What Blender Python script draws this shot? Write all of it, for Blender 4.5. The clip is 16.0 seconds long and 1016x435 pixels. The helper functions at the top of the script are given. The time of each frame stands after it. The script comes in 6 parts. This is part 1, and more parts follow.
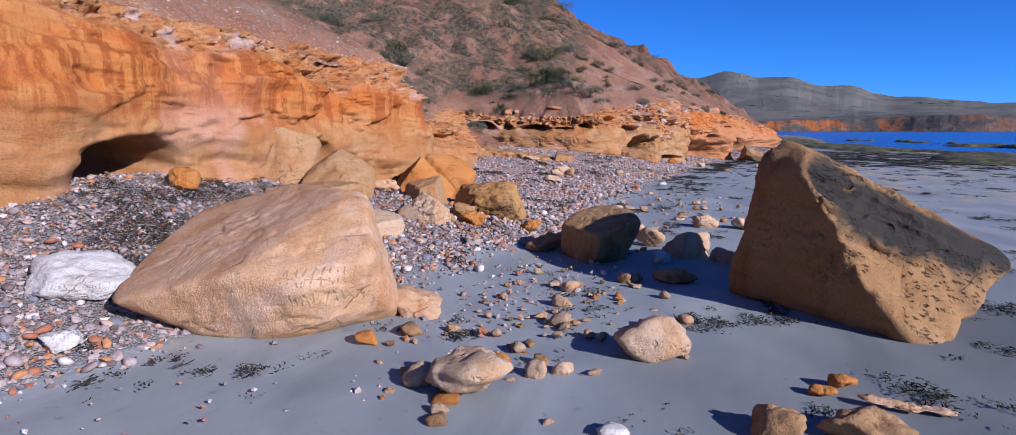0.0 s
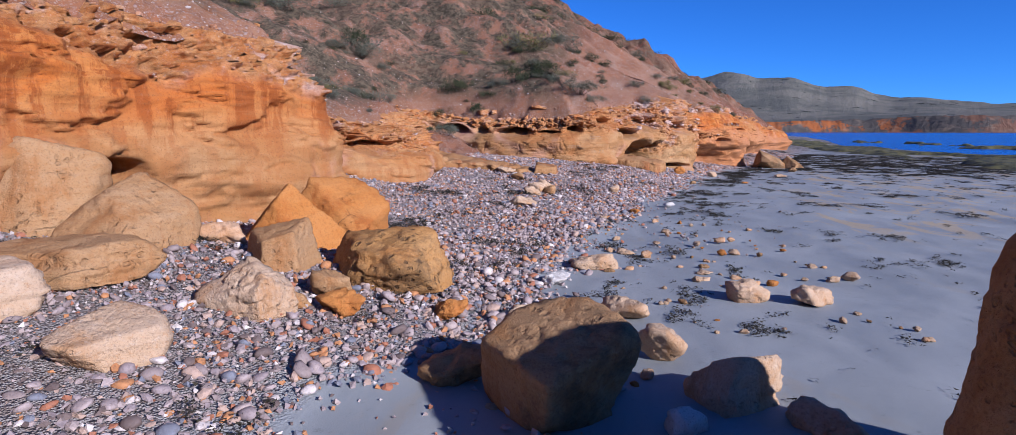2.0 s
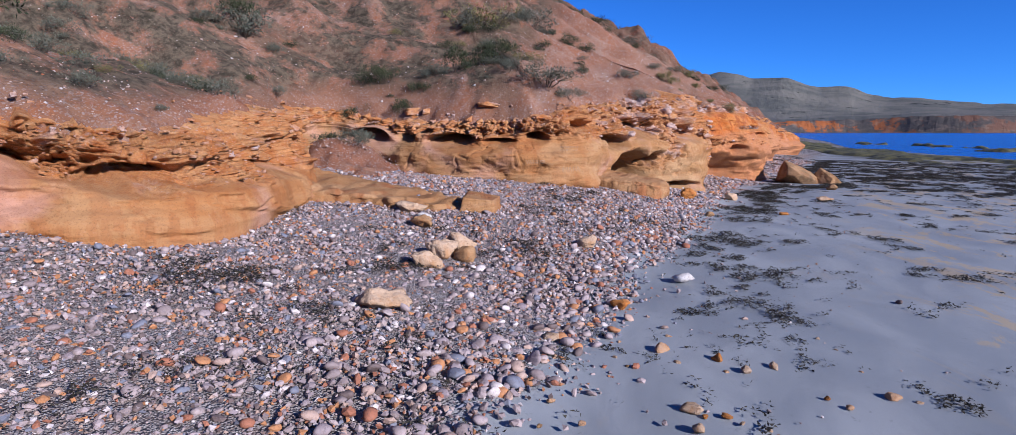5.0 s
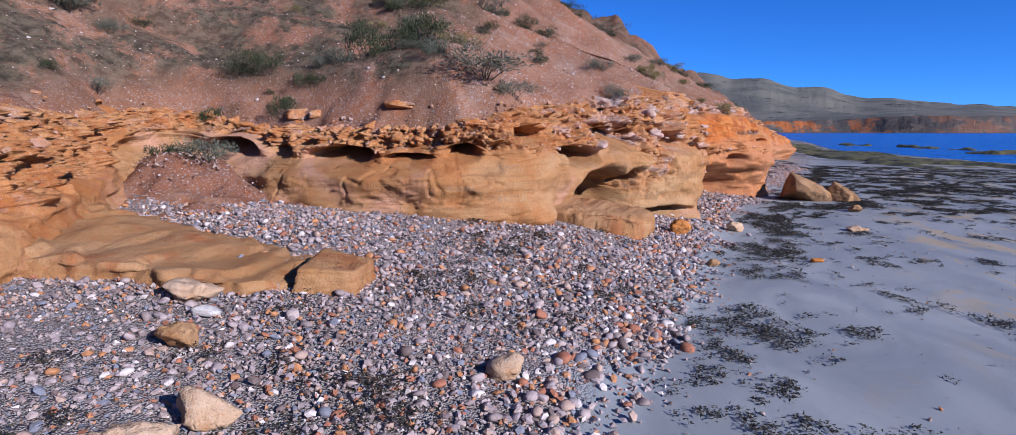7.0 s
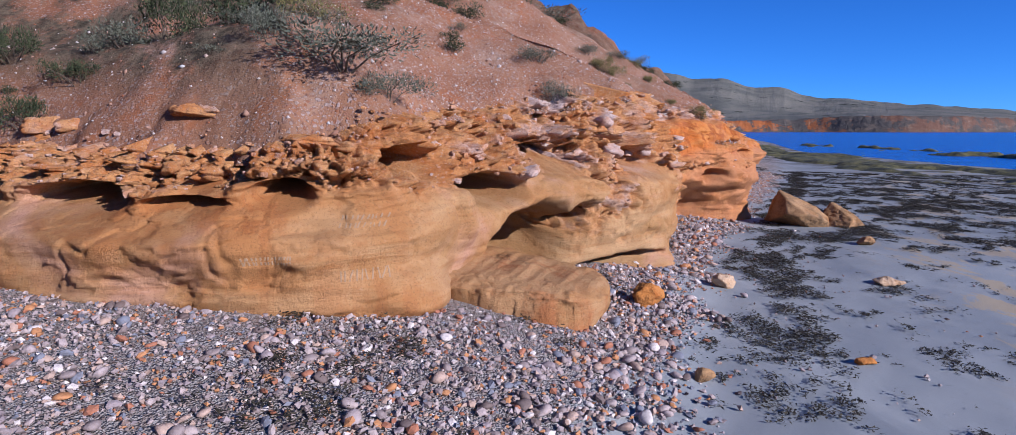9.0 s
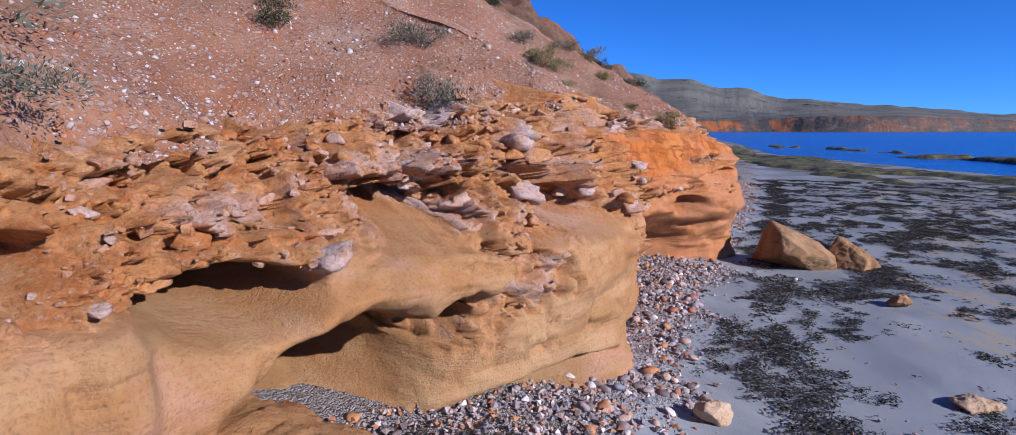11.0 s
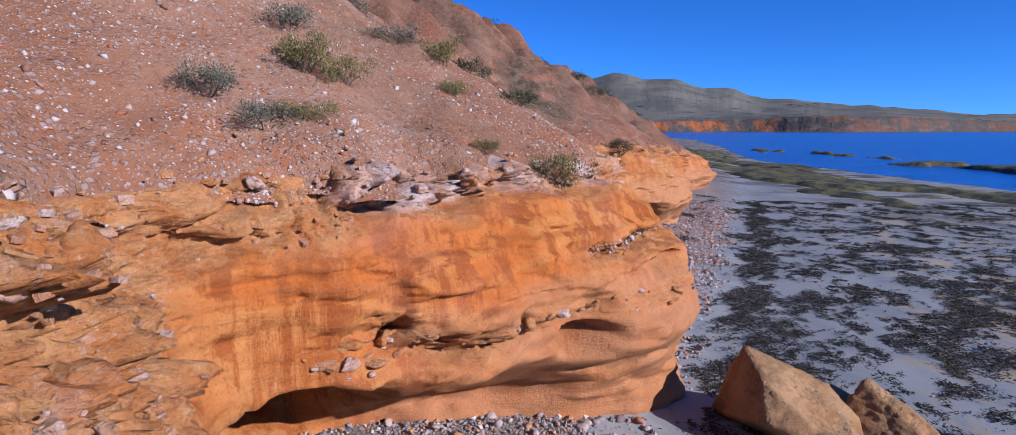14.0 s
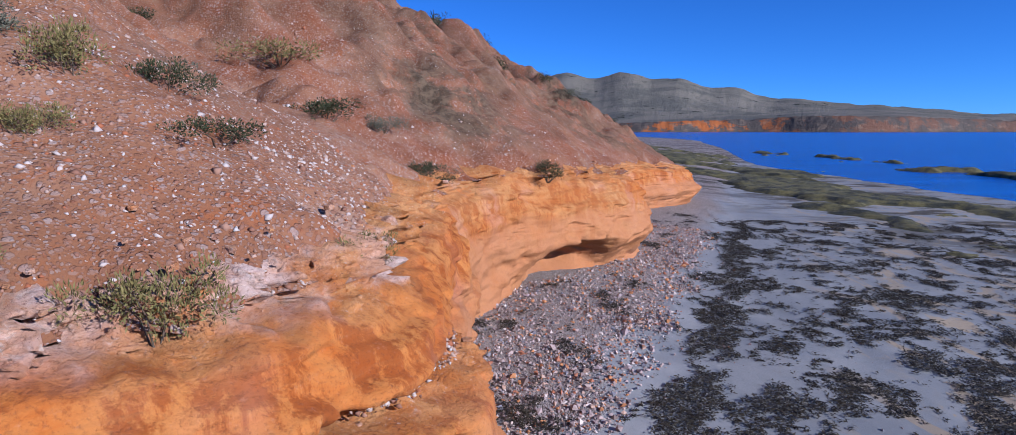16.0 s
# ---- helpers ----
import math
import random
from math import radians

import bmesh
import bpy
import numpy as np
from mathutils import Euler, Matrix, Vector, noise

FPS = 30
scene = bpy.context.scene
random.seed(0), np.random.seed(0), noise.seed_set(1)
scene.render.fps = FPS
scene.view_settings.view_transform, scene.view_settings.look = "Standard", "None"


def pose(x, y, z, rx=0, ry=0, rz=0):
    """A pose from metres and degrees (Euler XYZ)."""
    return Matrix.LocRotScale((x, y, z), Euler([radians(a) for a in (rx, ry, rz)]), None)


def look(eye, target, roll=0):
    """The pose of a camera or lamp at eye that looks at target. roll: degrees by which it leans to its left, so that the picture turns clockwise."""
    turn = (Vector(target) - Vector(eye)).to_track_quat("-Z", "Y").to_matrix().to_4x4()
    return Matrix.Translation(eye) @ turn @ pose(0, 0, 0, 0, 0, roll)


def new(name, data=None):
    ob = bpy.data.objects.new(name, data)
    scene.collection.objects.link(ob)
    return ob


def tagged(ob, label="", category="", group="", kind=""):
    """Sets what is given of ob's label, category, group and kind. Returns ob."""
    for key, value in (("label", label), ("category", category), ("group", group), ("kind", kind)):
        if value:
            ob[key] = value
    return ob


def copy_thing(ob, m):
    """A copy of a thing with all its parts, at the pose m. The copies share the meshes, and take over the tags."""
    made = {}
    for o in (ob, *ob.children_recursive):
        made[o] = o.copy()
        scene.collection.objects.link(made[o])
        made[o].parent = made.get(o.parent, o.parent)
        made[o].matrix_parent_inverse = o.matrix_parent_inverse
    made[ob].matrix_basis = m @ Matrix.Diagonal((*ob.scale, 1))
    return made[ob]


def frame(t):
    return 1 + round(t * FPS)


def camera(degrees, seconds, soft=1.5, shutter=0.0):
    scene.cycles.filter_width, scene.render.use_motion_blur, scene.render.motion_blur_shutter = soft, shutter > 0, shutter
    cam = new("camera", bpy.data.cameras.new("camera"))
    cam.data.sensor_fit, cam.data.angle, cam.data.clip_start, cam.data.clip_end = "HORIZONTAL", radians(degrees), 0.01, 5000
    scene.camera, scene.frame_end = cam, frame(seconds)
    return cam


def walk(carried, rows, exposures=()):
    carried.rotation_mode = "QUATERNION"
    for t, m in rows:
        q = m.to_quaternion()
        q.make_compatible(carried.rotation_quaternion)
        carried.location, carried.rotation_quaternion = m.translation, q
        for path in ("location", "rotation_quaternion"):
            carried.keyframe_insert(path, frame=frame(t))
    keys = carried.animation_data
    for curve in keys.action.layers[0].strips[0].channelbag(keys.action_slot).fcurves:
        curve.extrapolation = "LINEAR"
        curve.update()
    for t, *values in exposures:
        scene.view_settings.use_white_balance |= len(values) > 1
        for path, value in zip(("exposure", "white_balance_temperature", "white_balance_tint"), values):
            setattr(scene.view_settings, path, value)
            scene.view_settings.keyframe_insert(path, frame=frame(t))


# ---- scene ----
# ==== camera: seconds, eye x y z, yaw, pitch (a level drone) ====
cam = camera(77.23, 16.0, soft=0.4)
ROWS = [
    (0.0, 0.000, -0.000, 1.600, 7.80, -7.80),
    (0.5, 0.062, 1.049, 1.617, 7.81, -7.80),
    (1.0, 0.127, 2.107, 1.639, 7.80, -7.77),
    (1.5, 0.205, 3.163, 1.670, 7.81, -7.74),
    (2.0, 0.283, 4.236, 1.706, 7.85, -7.74),
    (2.5, 0.360, 5.342, 1.741, 7.86, -7.75),
    (3.0, 0.440, 6.420, 1.751, 7.91, -7.72),
    (3.5, 0.506, 7.504, 1.791, 7.91, -7.72),
    (4.0, 0.577, 8.585, 1.822, 7.84, -7.72),
    (6.5, 1.098, 14.441, 2.004, 6.15, -7.73),
    (7.0, 1.214, 15.490, 2.061, 5.69, -7.73),
    (7.5, 1.338, 16.526, 2.118, 5.14, -7.75),
    (8.0, 1.488, 17.555, 2.172, 4.42, -7.77),
    (8.5, 1.655, 18.582, 2.235, 3.54, -7.79),
    (9.0, 1.830, 19.600, 2.303, 2.55, -7.80),
    (11.5, 3.085, 24.575, 2.643, -0.56, -7.82),
    (12.0, 3.423, 25.522, 2.745, -0.87, -7.82),
    (12.5, 3.805, 26.468, 2.843, -1.11, -7.80),
    (13.0, 4.230, 27.402, 2.949, -1.27, -7.81),
    (13.5, 4.698, 28.335, 3.054, -1.39, -7.82),
    (14.0, 5.193, 29.239, 3.157, -1.40, -7.84),
    (14.5, 5.730, 30.142, 3.257, -1.33, -7.84),
    (15.0, 6.311, 31.079, 3.354, -1.24, -7.85),
    (15.5, 6.928, 31.990, 3.468, -1.12, -7.88),
    (16.0, 7.560, 32.880, 3.569, -0.83, -7.88),
]
walk(cam, [(t, pose(x, y, z, 90 + pitch, 0, yaw)) for t, x, y, z, yaw, pitch in ROWS], [(0.0, 0.66, 5450, 12), (16.0, 0.66, 5450, 12)])

# ==== daylight: a low, warm sun from the sea side, behind the walk, and a deep blue sky ====
SUN_AZIMUTH, SUN_HEIGHT = math.atan2(0.81, -0.59), radians(24)
world = bpy.data.worlds.new("sky")
scene.world = world
world.use_nodes = True
wn, wl = world.node_tree.nodes, world.node_tree.links
wn.clear()
w_sky = wn.new("ShaderNodeTexSky")
w_sky.sky_type, w_sky.sun_disc = "NISHITA", False
w_sky.sun_elevation, w_sky.sun_rotation = SUN_HEIGHT, SUN_AZIMUTH
w_sky.air_density, w_sky.dust_density, w_sky.ozone_density, w_sky.altitude = 0.7, 0.0, 4.0, 1200
w_tint = wn.new("ShaderNodeMix")
w_tint.data_type, w_tint.blend_type = "RGBA", "MULTIPLY"
w_tint.inputs[0].default_value = 1.0
w_tint.inputs[7].default_value = (0.33, 0.66, 1.15, 1)
w_back, w_out = wn.new("ShaderNodeBackground"), wn.new("ShaderNodeOutputWorld")
w_back.inputs["Strength"].default_value = 0.075
wl.new(w_sky.outputs[0], w_tint.inputs[6])
wl.new(w_tint.outputs[2], w_back.inputs["Color"])
wl.new(w_back.outputs[0], w_out.inputs["Surface"])

sun = new("sun", bpy.data.lights.new("sun", "SUN"))
sun.data.energy, sun.data.angle, sun.data.color = 4.8, radians(0.6), (1.0, 0.90, 0.82)
sun.matrix_world = look((0, 0, 0), (-0.81 * math.cos(SUN_HEIGHT), 0.59 * math.cos(SUN_HEIGHT), -math.sin(SUN_HEIGHT)))


# ==== materials ====
class Nodes:
    """Short hand for a node material."""

    def __init__(self, name, roughness=0.85, specular=0.3):
        self.mat = bpy.data.materials.new(name)
        self.mat.use_nodes = True
        self.n, self.l = self.mat.node_tree.nodes, self.mat.node_tree.links
        self.bsdf = self.n["Principled BSDF"]
        self.bsdf.inputs["Roughness"].default_value = roughness
        self.bsdf.inputs["Specular IOR Level"].default_value = specular
        self.pos = self.n.new("ShaderNodeNewGeometry").outputs["Position"]

    def put(self, socket, value):
        if isinstance(value, bpy.types.NodeSocket):
            self.l.new(value, socket)
        else:
            socket.default_value = value

    def local(self):
        return self.n.new("ShaderNodeTexCoord").outputs["Object"]

    def scaled(self, vec, sx, sy, sz):
        m = self.n.new("ShaderNodeMapping")
        self.put(m.inputs["Vector"], vec)
        m.inputs["Scale"].default_value = (sx, sy, sz)
        return m.outputs[0]

    def tilted(self, vec, degrees):
        m = self.n.new("ShaderNodeMapping")
        self.put(m.inputs["Vector"], vec)
        m.inputs["Rotation"].default_value = (radians(degrees * 0.5), radians(degrees), 0)
        return m.outputs[0]

    def noise(self, vec, scale, detail=5.0, rough=0.6, warp=0.0):
        t = self.n.new("ShaderNodeTexNoise")
        self.put(t.inputs["Vector"], vec)
        t.inputs["Scale"].default_value, t.inputs["Detail"].default_value = scale, detail
        t.inputs["Roughness"].default_value, t.inputs["Distortion"].default_value = rough, warp
        return t.outputs["Fac"]

    def cells(self, vec, scale, out="Distance", feature="F1"):
        t = self.n.new("ShaderNodeTexVoronoi")
        t.feature = feature
        self.put(t.inputs["Vector"], vec)
        t.inputs["Scale"].default_value = scale
        return t.outputs[out]

    def bands(self, vec, scale, warp=0.5, detail=4.0, flat=0.16):
        """Uneven level layers."""
        t = self.noise(self.scaled(vec, flat, flat, 1.0), scale, detail, 0.62, warp)
        return self.step(t, 0.30, 0.70)

    def step(self, value, lo, hi, a=0.0, b=1.0):
        r = self.n.new("ShaderNodeMapRange")
        r.interpolation_type = "SMOOTHSTEP"
        for i, v in enumerate((value, lo, hi, a, b)):
            self.put(r.inputs[i], v)
        return r.outputs[0]

    def math(self, op, a, b=0.0):
        m = self.n.new("ShaderNodeMath")
        m.operation = op
        self.put(m.inputs[0], a)
        self.put(m.inputs[1], b)
        return m.outputs[0]

    def mix(self, fac, a, b, blend="MIX"):
        m = self.n.new("ShaderNodeMix")
        m.data_type, m.blend_type = "RGBA", blend
        self.put(m.inputs[0], fac)
        self.put(m.inputs[6], (*a, 1) if isinstance(a, tuple) else a)
        self.put(m.inputs[7], (*b, 1) if isinstance(b, tuple) else b)
        return m.outputs[2]

    def ramp(self, value, stops, hard=False):
        r = self.n.new("ShaderNodeValToRGB")
        e = r.color_ramp.elements
        while len(e) < len(stops):
            e.new(0.5)
        for el, (p, c) in zip(e, stops):
            el.position, el.color = p, (*c, 1)
        if hard:
            r.color_ramp.interpolation = "CONSTANT"
        self.put(r.inputs[0], value)
        return r.outputs[0]

    def attr(self, name):
        a = self.n.new("ShaderNodeAttribute")
        a.attribute_name = name
        return a.outputs["Fac"]

    def island(self):
        return self.n.new("ShaderNodeNewGeometry").outputs["Random Per Island"]

    def each(self):
        return self.n.new("ShaderNodeObjectInfo").outputs["Random"]

    def bump(self, height, strength=0.5, distance=0.02, below=None):
        b = self.n.new("ShaderNodeBump")
        b.inputs["Strength"].default_value, b.inputs["Distance"].default_value = strength, distance
        self.put(b.inputs["Height"], height)
        if below is not None:
            self.l.new(below, b.inputs["Normal"])
        return b.outputs[0]

    def done(self, colour, normal=None, roughness=None):
        self.put(self.bsdf.inputs["Base Color"], (*colour, 1) if isinstance(colour, tuple) else colour)
        if normal is not None:
            self.l.new(normal, self.bsdf.inputs["Normal"])
        if roughness is not None:
            self.put(self.bsdf.inputs["Roughness"], roughness)
        return self.mat


def sandstone(name, base, deep, pale, local=False, pits=0.0, band=5.0, dark=None, stain="", dip=0.0):
    """Layered sandstone: fine laminae, rusty stains, pale salt bloom, grain, and pits where wanted."""
    k = Nodes(name, 0.9, 0.2)
    p = k.local() if local else k.pos
    bed = k.tilted(p, dip) if dip else p
    lam = k.bands(bed, band, 0.4, 4.0, 0.2)
    fine = k.bands(bed, band * 5.0, 0.6, 3.0, 0.1)
    big = k.noise(p, 0.9, 5, 0.6, 0.4)
    streak = k.noise(k.scaled(p, 1.6, 1.6, 0.22), 1.5, 5, 0.65, 0.3)
    grain = k.noise(p, 60, 4, 0.7)
    c = k.mix(k.step(lam, 0.15, 0.95, 0.0, 0.5), base, pale)
    c = k.mix(k.step(streak, 0.5, 0.68, 0.0, 0.8), c, deep)
    c = k.mix(k.step(fine, 0.55, 1.0, 0.0, 0.2), c, deep)
    c = k.mix(k.step(big, 0.56, 0.75, 0.0, 0.55), c, pale)
    fleck = k.noise(p, 22, 7, 0.8)
    c = k.mix(k.step(fleck, 0.34, 0.47, 0.6, 0.0), c, deep)
    c = k.mix(k.step(fleck, 0.53, 0.66, 0.0, 0.5), c, pale)
    c = k.mix(k.step(grain, 0.34, 0.50, 0.30, 0.0), c, (0.038, 0.023, 0.016))
    h = k.math("ADD", k.math("MULTIPLY", fine, 0.10), k.math("MULTIPLY", grain, 0.6))
    h = k.math("ADD", h, k.noise(p, 9, 6, 0.65))
    nrm = k.bump(k.math("ADD", h, k.noise(p, 3.5, 8, 0.7)), 0.65, 0.035)
    wavy = k.mix(0.2, k.scaled(bed, 0.7, 0.7, 1.6), k.noise(p, 3, 5, 0.7), "ADD")
    crack = k.math("MULTIPLY", k.step(k.cells(wavy, 1.7, "Distance", "DISTANCE_TO_EDGE"), 0.003, 0.016, 1.0, 0.0), k.step(k.noise(p, 1.9, 4, 0.6), 0.54, 0.64))
    # shade in the cracks is painted as dark lines
    c = k.mix(k.math("MULTIPLY", crack, 0.45), c, (0.06, 0.035, 0.02))
    nrm = k.bump(crack, 0.6, -0.02, nrm)
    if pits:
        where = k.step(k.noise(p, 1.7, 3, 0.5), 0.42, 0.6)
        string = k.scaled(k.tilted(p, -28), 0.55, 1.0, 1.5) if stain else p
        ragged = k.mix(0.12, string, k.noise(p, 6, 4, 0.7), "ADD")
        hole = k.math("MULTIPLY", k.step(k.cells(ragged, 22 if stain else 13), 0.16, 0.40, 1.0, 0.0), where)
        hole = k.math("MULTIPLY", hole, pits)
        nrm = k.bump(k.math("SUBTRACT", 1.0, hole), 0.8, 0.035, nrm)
    if dark is not None:
        lich = k.math("MULTIPLY", k.step(k.noise(p, 1.1, 10, 0.80), 0.45, 0.60), 0.62)
        if stain:
            lich = k.math("MULTIPLY", k.step(k.noise(k.scaled(k.tilted(p, -28), 0.5, 1.0, 1.6), 3.0, 8, 0.75), 0.24, 0.44, 0.35, 0.97), k.attr(stain))
        c = k.mix(lich, c, dark)
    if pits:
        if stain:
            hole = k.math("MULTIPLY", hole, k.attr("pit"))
        # each pit's shade is painted near-black over its bump
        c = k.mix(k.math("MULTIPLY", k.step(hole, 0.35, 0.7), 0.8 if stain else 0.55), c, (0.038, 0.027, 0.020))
    return k.done(c, nrm)


def cliff_stone():
    """The sea cliff: smooth orange sandstone below, a pale crumbling crust above (attribute crust), rust washes."""
    k = Nodes("cliff_sandstone", 0.92, 0.15)
    p, crust = k.pos, k.attr("crust")
    warm = k.attr("warm")
    lam = k.bands(p, 2.0, 0.9, 5.0, 0.4)
    fine = k.bands(p, 22.0, 0.8, 4.0, 0.07)
    streak = k.noise(k.scaled(p, 3.4, 3.4, 0.16), 1.2, 8, 0.72, 0.10)
    big = k.noise(p, 0.55, 5, 0.6, 0.6)
    grain = k.noise(p, 45, 5, 0.72)
    tan = k.mix(k.step(lam, 0.15, 0.95), (0.297, 0.160, 0.064), (0.357, 0.215, 0.103))
    rust = k.mix(k.step(lam, 0.1, 0.9), (0.390, 0.112, 0.020), (0.430, 0.165, 0.042))
    c = k.mix(warm, tan, rust)
    c = k.mix(k.math("MULTIPLY", k.step(streak, 0.46, 0.57), k.step(warm, 0.0, 1.0, 0.10, 0.92)), c, (0.245, 0.062, 0.012))
    c = k.mix(k.math("MULTIPLY", k.step(big, 0.50, 0.68, 0.0, 0.75), k.step(warm, 0.3, 1.0, 1.0, 0.25)), c, (0.458, 0.255, 0.183))
    c = k.mix(k.step(k.noise(p, 2.6, 7, 0.72, 0.3), 0.55, 0.68, 0.0, 0.25), c, (0.238, 0.101, 0.038))
    split_xyz = k.n.new("ShaderNodeSeparateXYZ")
    k.l.new(k.n.new("ShaderNodeNewGeometry").outputs["Normal"], split_xyz.inputs[0])
    upright = k.step(k.math("ABSOLUTE", split_xyz.outputs[2]), 0.45, 0.75, 1.0, 0.0)
    c = k.mix(k.math("MULTIPLY", k.step(fine, 0.62, 0.9, 0.0, 0.3), upright), c, (0.290, 0.119, 0.040))
    c = k.mix(k.math("MULTIPLY", k.attr("pink"), k.step(k.noise(p, 1.6, 6, 0.7, 0.4), 0.30, 0.62, 0.45, 0.95)), c, (0.360, 0.160, 0.072))
    blot = k.noise(p, 3.4, 7, 0.72)
    hard = k.attr("hard")
    pale = k.mix(k.step(k.noise(p, 1.3, 6, 0.72), 0.40, 0.60), (0.498, 0.286, 0.192), (0.554, 0.425, 0.383))
    pale = k.mix(k.step(k.noise(p, 5.0, 6, 0.75), 0.56, 0.66, 0.0, 0.8), pale, (0.609, 0.545, 0.491))
    soft = k.mix(k.step(blot, 0.36, 0.62), (0.397, 0.138, 0.035), (0.480, 0.245, 0.099))
    top = k.mix(k.step(k.math("ADD", k.math("MULTIPLY", hard, 0.5), k.math("MULTIPLY", k.noise(p, 2.1, 6, 0.7), 0.9)), 0.55, 0.85), soft, pale)
    top = k.mix(k.step(k.noise(p, 1.7, 4, 0.6), 0.54, 0.68, 0.0, 0.6), top, (0.535, 0.217, 0.064))
    top = k.mix(k.math("MULTIPLY", k.step(k.noise(p, 13.0, 6, 0.75), 0.57, 0.68, 0.0, 0.6), hard), top, (0.185, 0.138, 0.125))
    jig = k.mix(0.16, k.scaled(p, 1.0, 1.0, 1.9), k.noise(p, 4, 5, 0.7), "ADD")
    gap = k.step(k.cells(jig, 5.5, "Distance", "DISTANCE_TO_EDGE"), 0.012, 0.075, 1.0, 0.0)
    gap = k.math("MULTIPLY", gap, k.step(k.noise(p, 2.3, 4, 0.6), 0.42, 0.56))
    chip = k.step(k.cells(jig, 17, "Distance", "DISTANCE_TO_EDGE"), 0.02, 0.12, 1.0, 0.0)
    chip = k.math("MULTIPLY", chip, k.step(k.noise(p, 3.1, 5, 0.65), 0.45, 0.56, 0.0, 0.8))
    split = k.math("MAXIMUM", gap, chip)
    # crevice shade is painted dark brown between the crust's pieces
    top = k.mix(k.math("MULTIPLY", split, 0.22), top, (0.197, 0.084, 0.058))
    fleck = k.noise(p, 26, 7, 0.8)
    top = k.mix(k.step(fleck, 0.34, 0.46, 0.7, 0.0), top, (0.158, 0.070, 0.052))
    top = k.mix(k.step(fleck, 0.54, 0.68, 0.0, 0.5), top, (0.537, 0.449, 0.405))
    c = k.mix(k.step(fleck, 0.30, 0.48, 0.30, 0.0), c, (0.197, 0.084, 0.036))
    c = k.mix(k.step(k.noise(p, 17, 7, 0.8), 0.56, 0.70, 0.0, 0.18), c, (0.451, 0.288, 0.216))
    c = k.mix(crust, c, top)
    c = k.mix(k.step(grain, 0.34, 0.50, 0.30, 0.0), c, (0.040, 0.021, 0.019))
    plain = k.math("SUBTRACT", 1.0, crust)
    h = k.math("ADD", k.math("MULTIPLY", k.math("MULTIPLY", fine, 0.10), k.math("MULTIPLY", plain, upright)), k.math("MULTIPLY", grain, 0.55))
    nrm = k.bump(k.math("ADD", h, k.noise(p, 7, 8, 0.70)), 0.65, 0.045)
    rough_rock = k.math("MULTIPLY", k.math("ADD", k.noise(k.scaled(p, 0.6, 0.6, 1.5), 12, 8, 0.78), k.noise(p, 38, 6, 0.78)), crust)
    nrm = k.bump(rough_rock, 0.6, 0.035, nrm)
    nrm = k.bump(k.math("MULTIPLY", split, crust), 0.35, -0.02, nrm)
    return k.done(c, nrm)


def slope_soil():
    """Red-brown scree: loose earth full of small pale stones, with grey dry scrub ground higher up."""
    k = Nodes("scree_soil", 0.97, 0.1)
    p, scrub = k.pos, k.attr("scrub")
    big = k.noise(p, 0.42, 6, 0.65, 0.5)
    run = k.noise(k.scaled(p, 1.5, 1.5, 0.5), 1.7, 6, 0.7, 0.3)
    c = k.mix(k.step(big, 0.36, 0.66), (0.208, 0.093, 0.049), (0.262, 0.142, 0.087))
    c = k.mix(k.step(run, 0.52, 0.66, 0.0, 0.8), c, (0.268, 0.093, 0.036))
    c = k.mix(k.step(k.noise(p, 0.9, 5, 0.65), 0.55, 0.68, 0.0, 0.7), c, (0.299, 0.206, 0.153))
    c = k.mix(k.math("MULTIPLY", k.attr("red"), k.step(k.noise(p, 0.7, 7, 0.7, 0.5), 0.38, 0.60, 0.1, 1.0)), c, (0.165, 0.053, 0.023))
    rubble = k.step(k.noise(p, 0.9, 6, 0.7), 0.26, 0.52)
    shade = [(0.0, (0.102, 0.049, 0.035)), (0.28, (0.206, 0.104, 0.072)), (0.48, (0.262, 0.180, 0.150)), (0.68, (0.311, 0.249, 0.231)), (0.86, (0.212, 0.076, 0.037))]
    warp = k.mix(0.05, p, k.noise(p, 9, 3, 0.6), "ADD")
    chips = k.math("MULTIPLY", k.step(k.cells(warp, 17), 0.30, 0.40, 1.0, 0.0), rubble)
    fine = k.math("MULTIPLY", k.step(k.cells(warp, 40), 0.34, 0.46, 1.0, 0.0), k.step(rubble, 0.0, 1.0, 0.4, 1.0))
    c = k.mix(k.math("MULTIPLY", fine, 0.75), c, k.ramp(k.cells(warp, 40, "Color"), shade))
    c = k.mix(k.math("MULTIPLY", chips, 0.8), c, k.ramp(k.cells(warp, 17, "Color"), shade))
    dry = k.mix(k.step(k.noise(p, 5, 6, 0.75), 0.35, 0.65), (0.034, 0.029, 0.020), (0.125, 0.095, 0.064))
    c = k.mix(k.math("MULTIPLY", scrub, k.step(k.noise(p, 1.1, 7, 0.72), 0.38, 0.52)), c, dry)
    clod = k.noise(p, 7, 9, 0.8)
    c = k.mix(k.step(clod, 0.34, 0.47, 0.5, 0.0), c, (0.102, 0.045, 0.029))
    grit = k.noise(p, 90, 4, 0.75)
    c = k.mix(k.step(grit, 0.3, 0.5, 0.30, 0.0), c, (0.056, 0.024, 0.015))
    h = k.math("ADD", k.math("ADD", chips, k.math("MULTIPLY", fine, 0.5)), k.noise(p, 12, 8, 0.78))
    return k.done(c, k.bump(h, 0.7, 0.018))


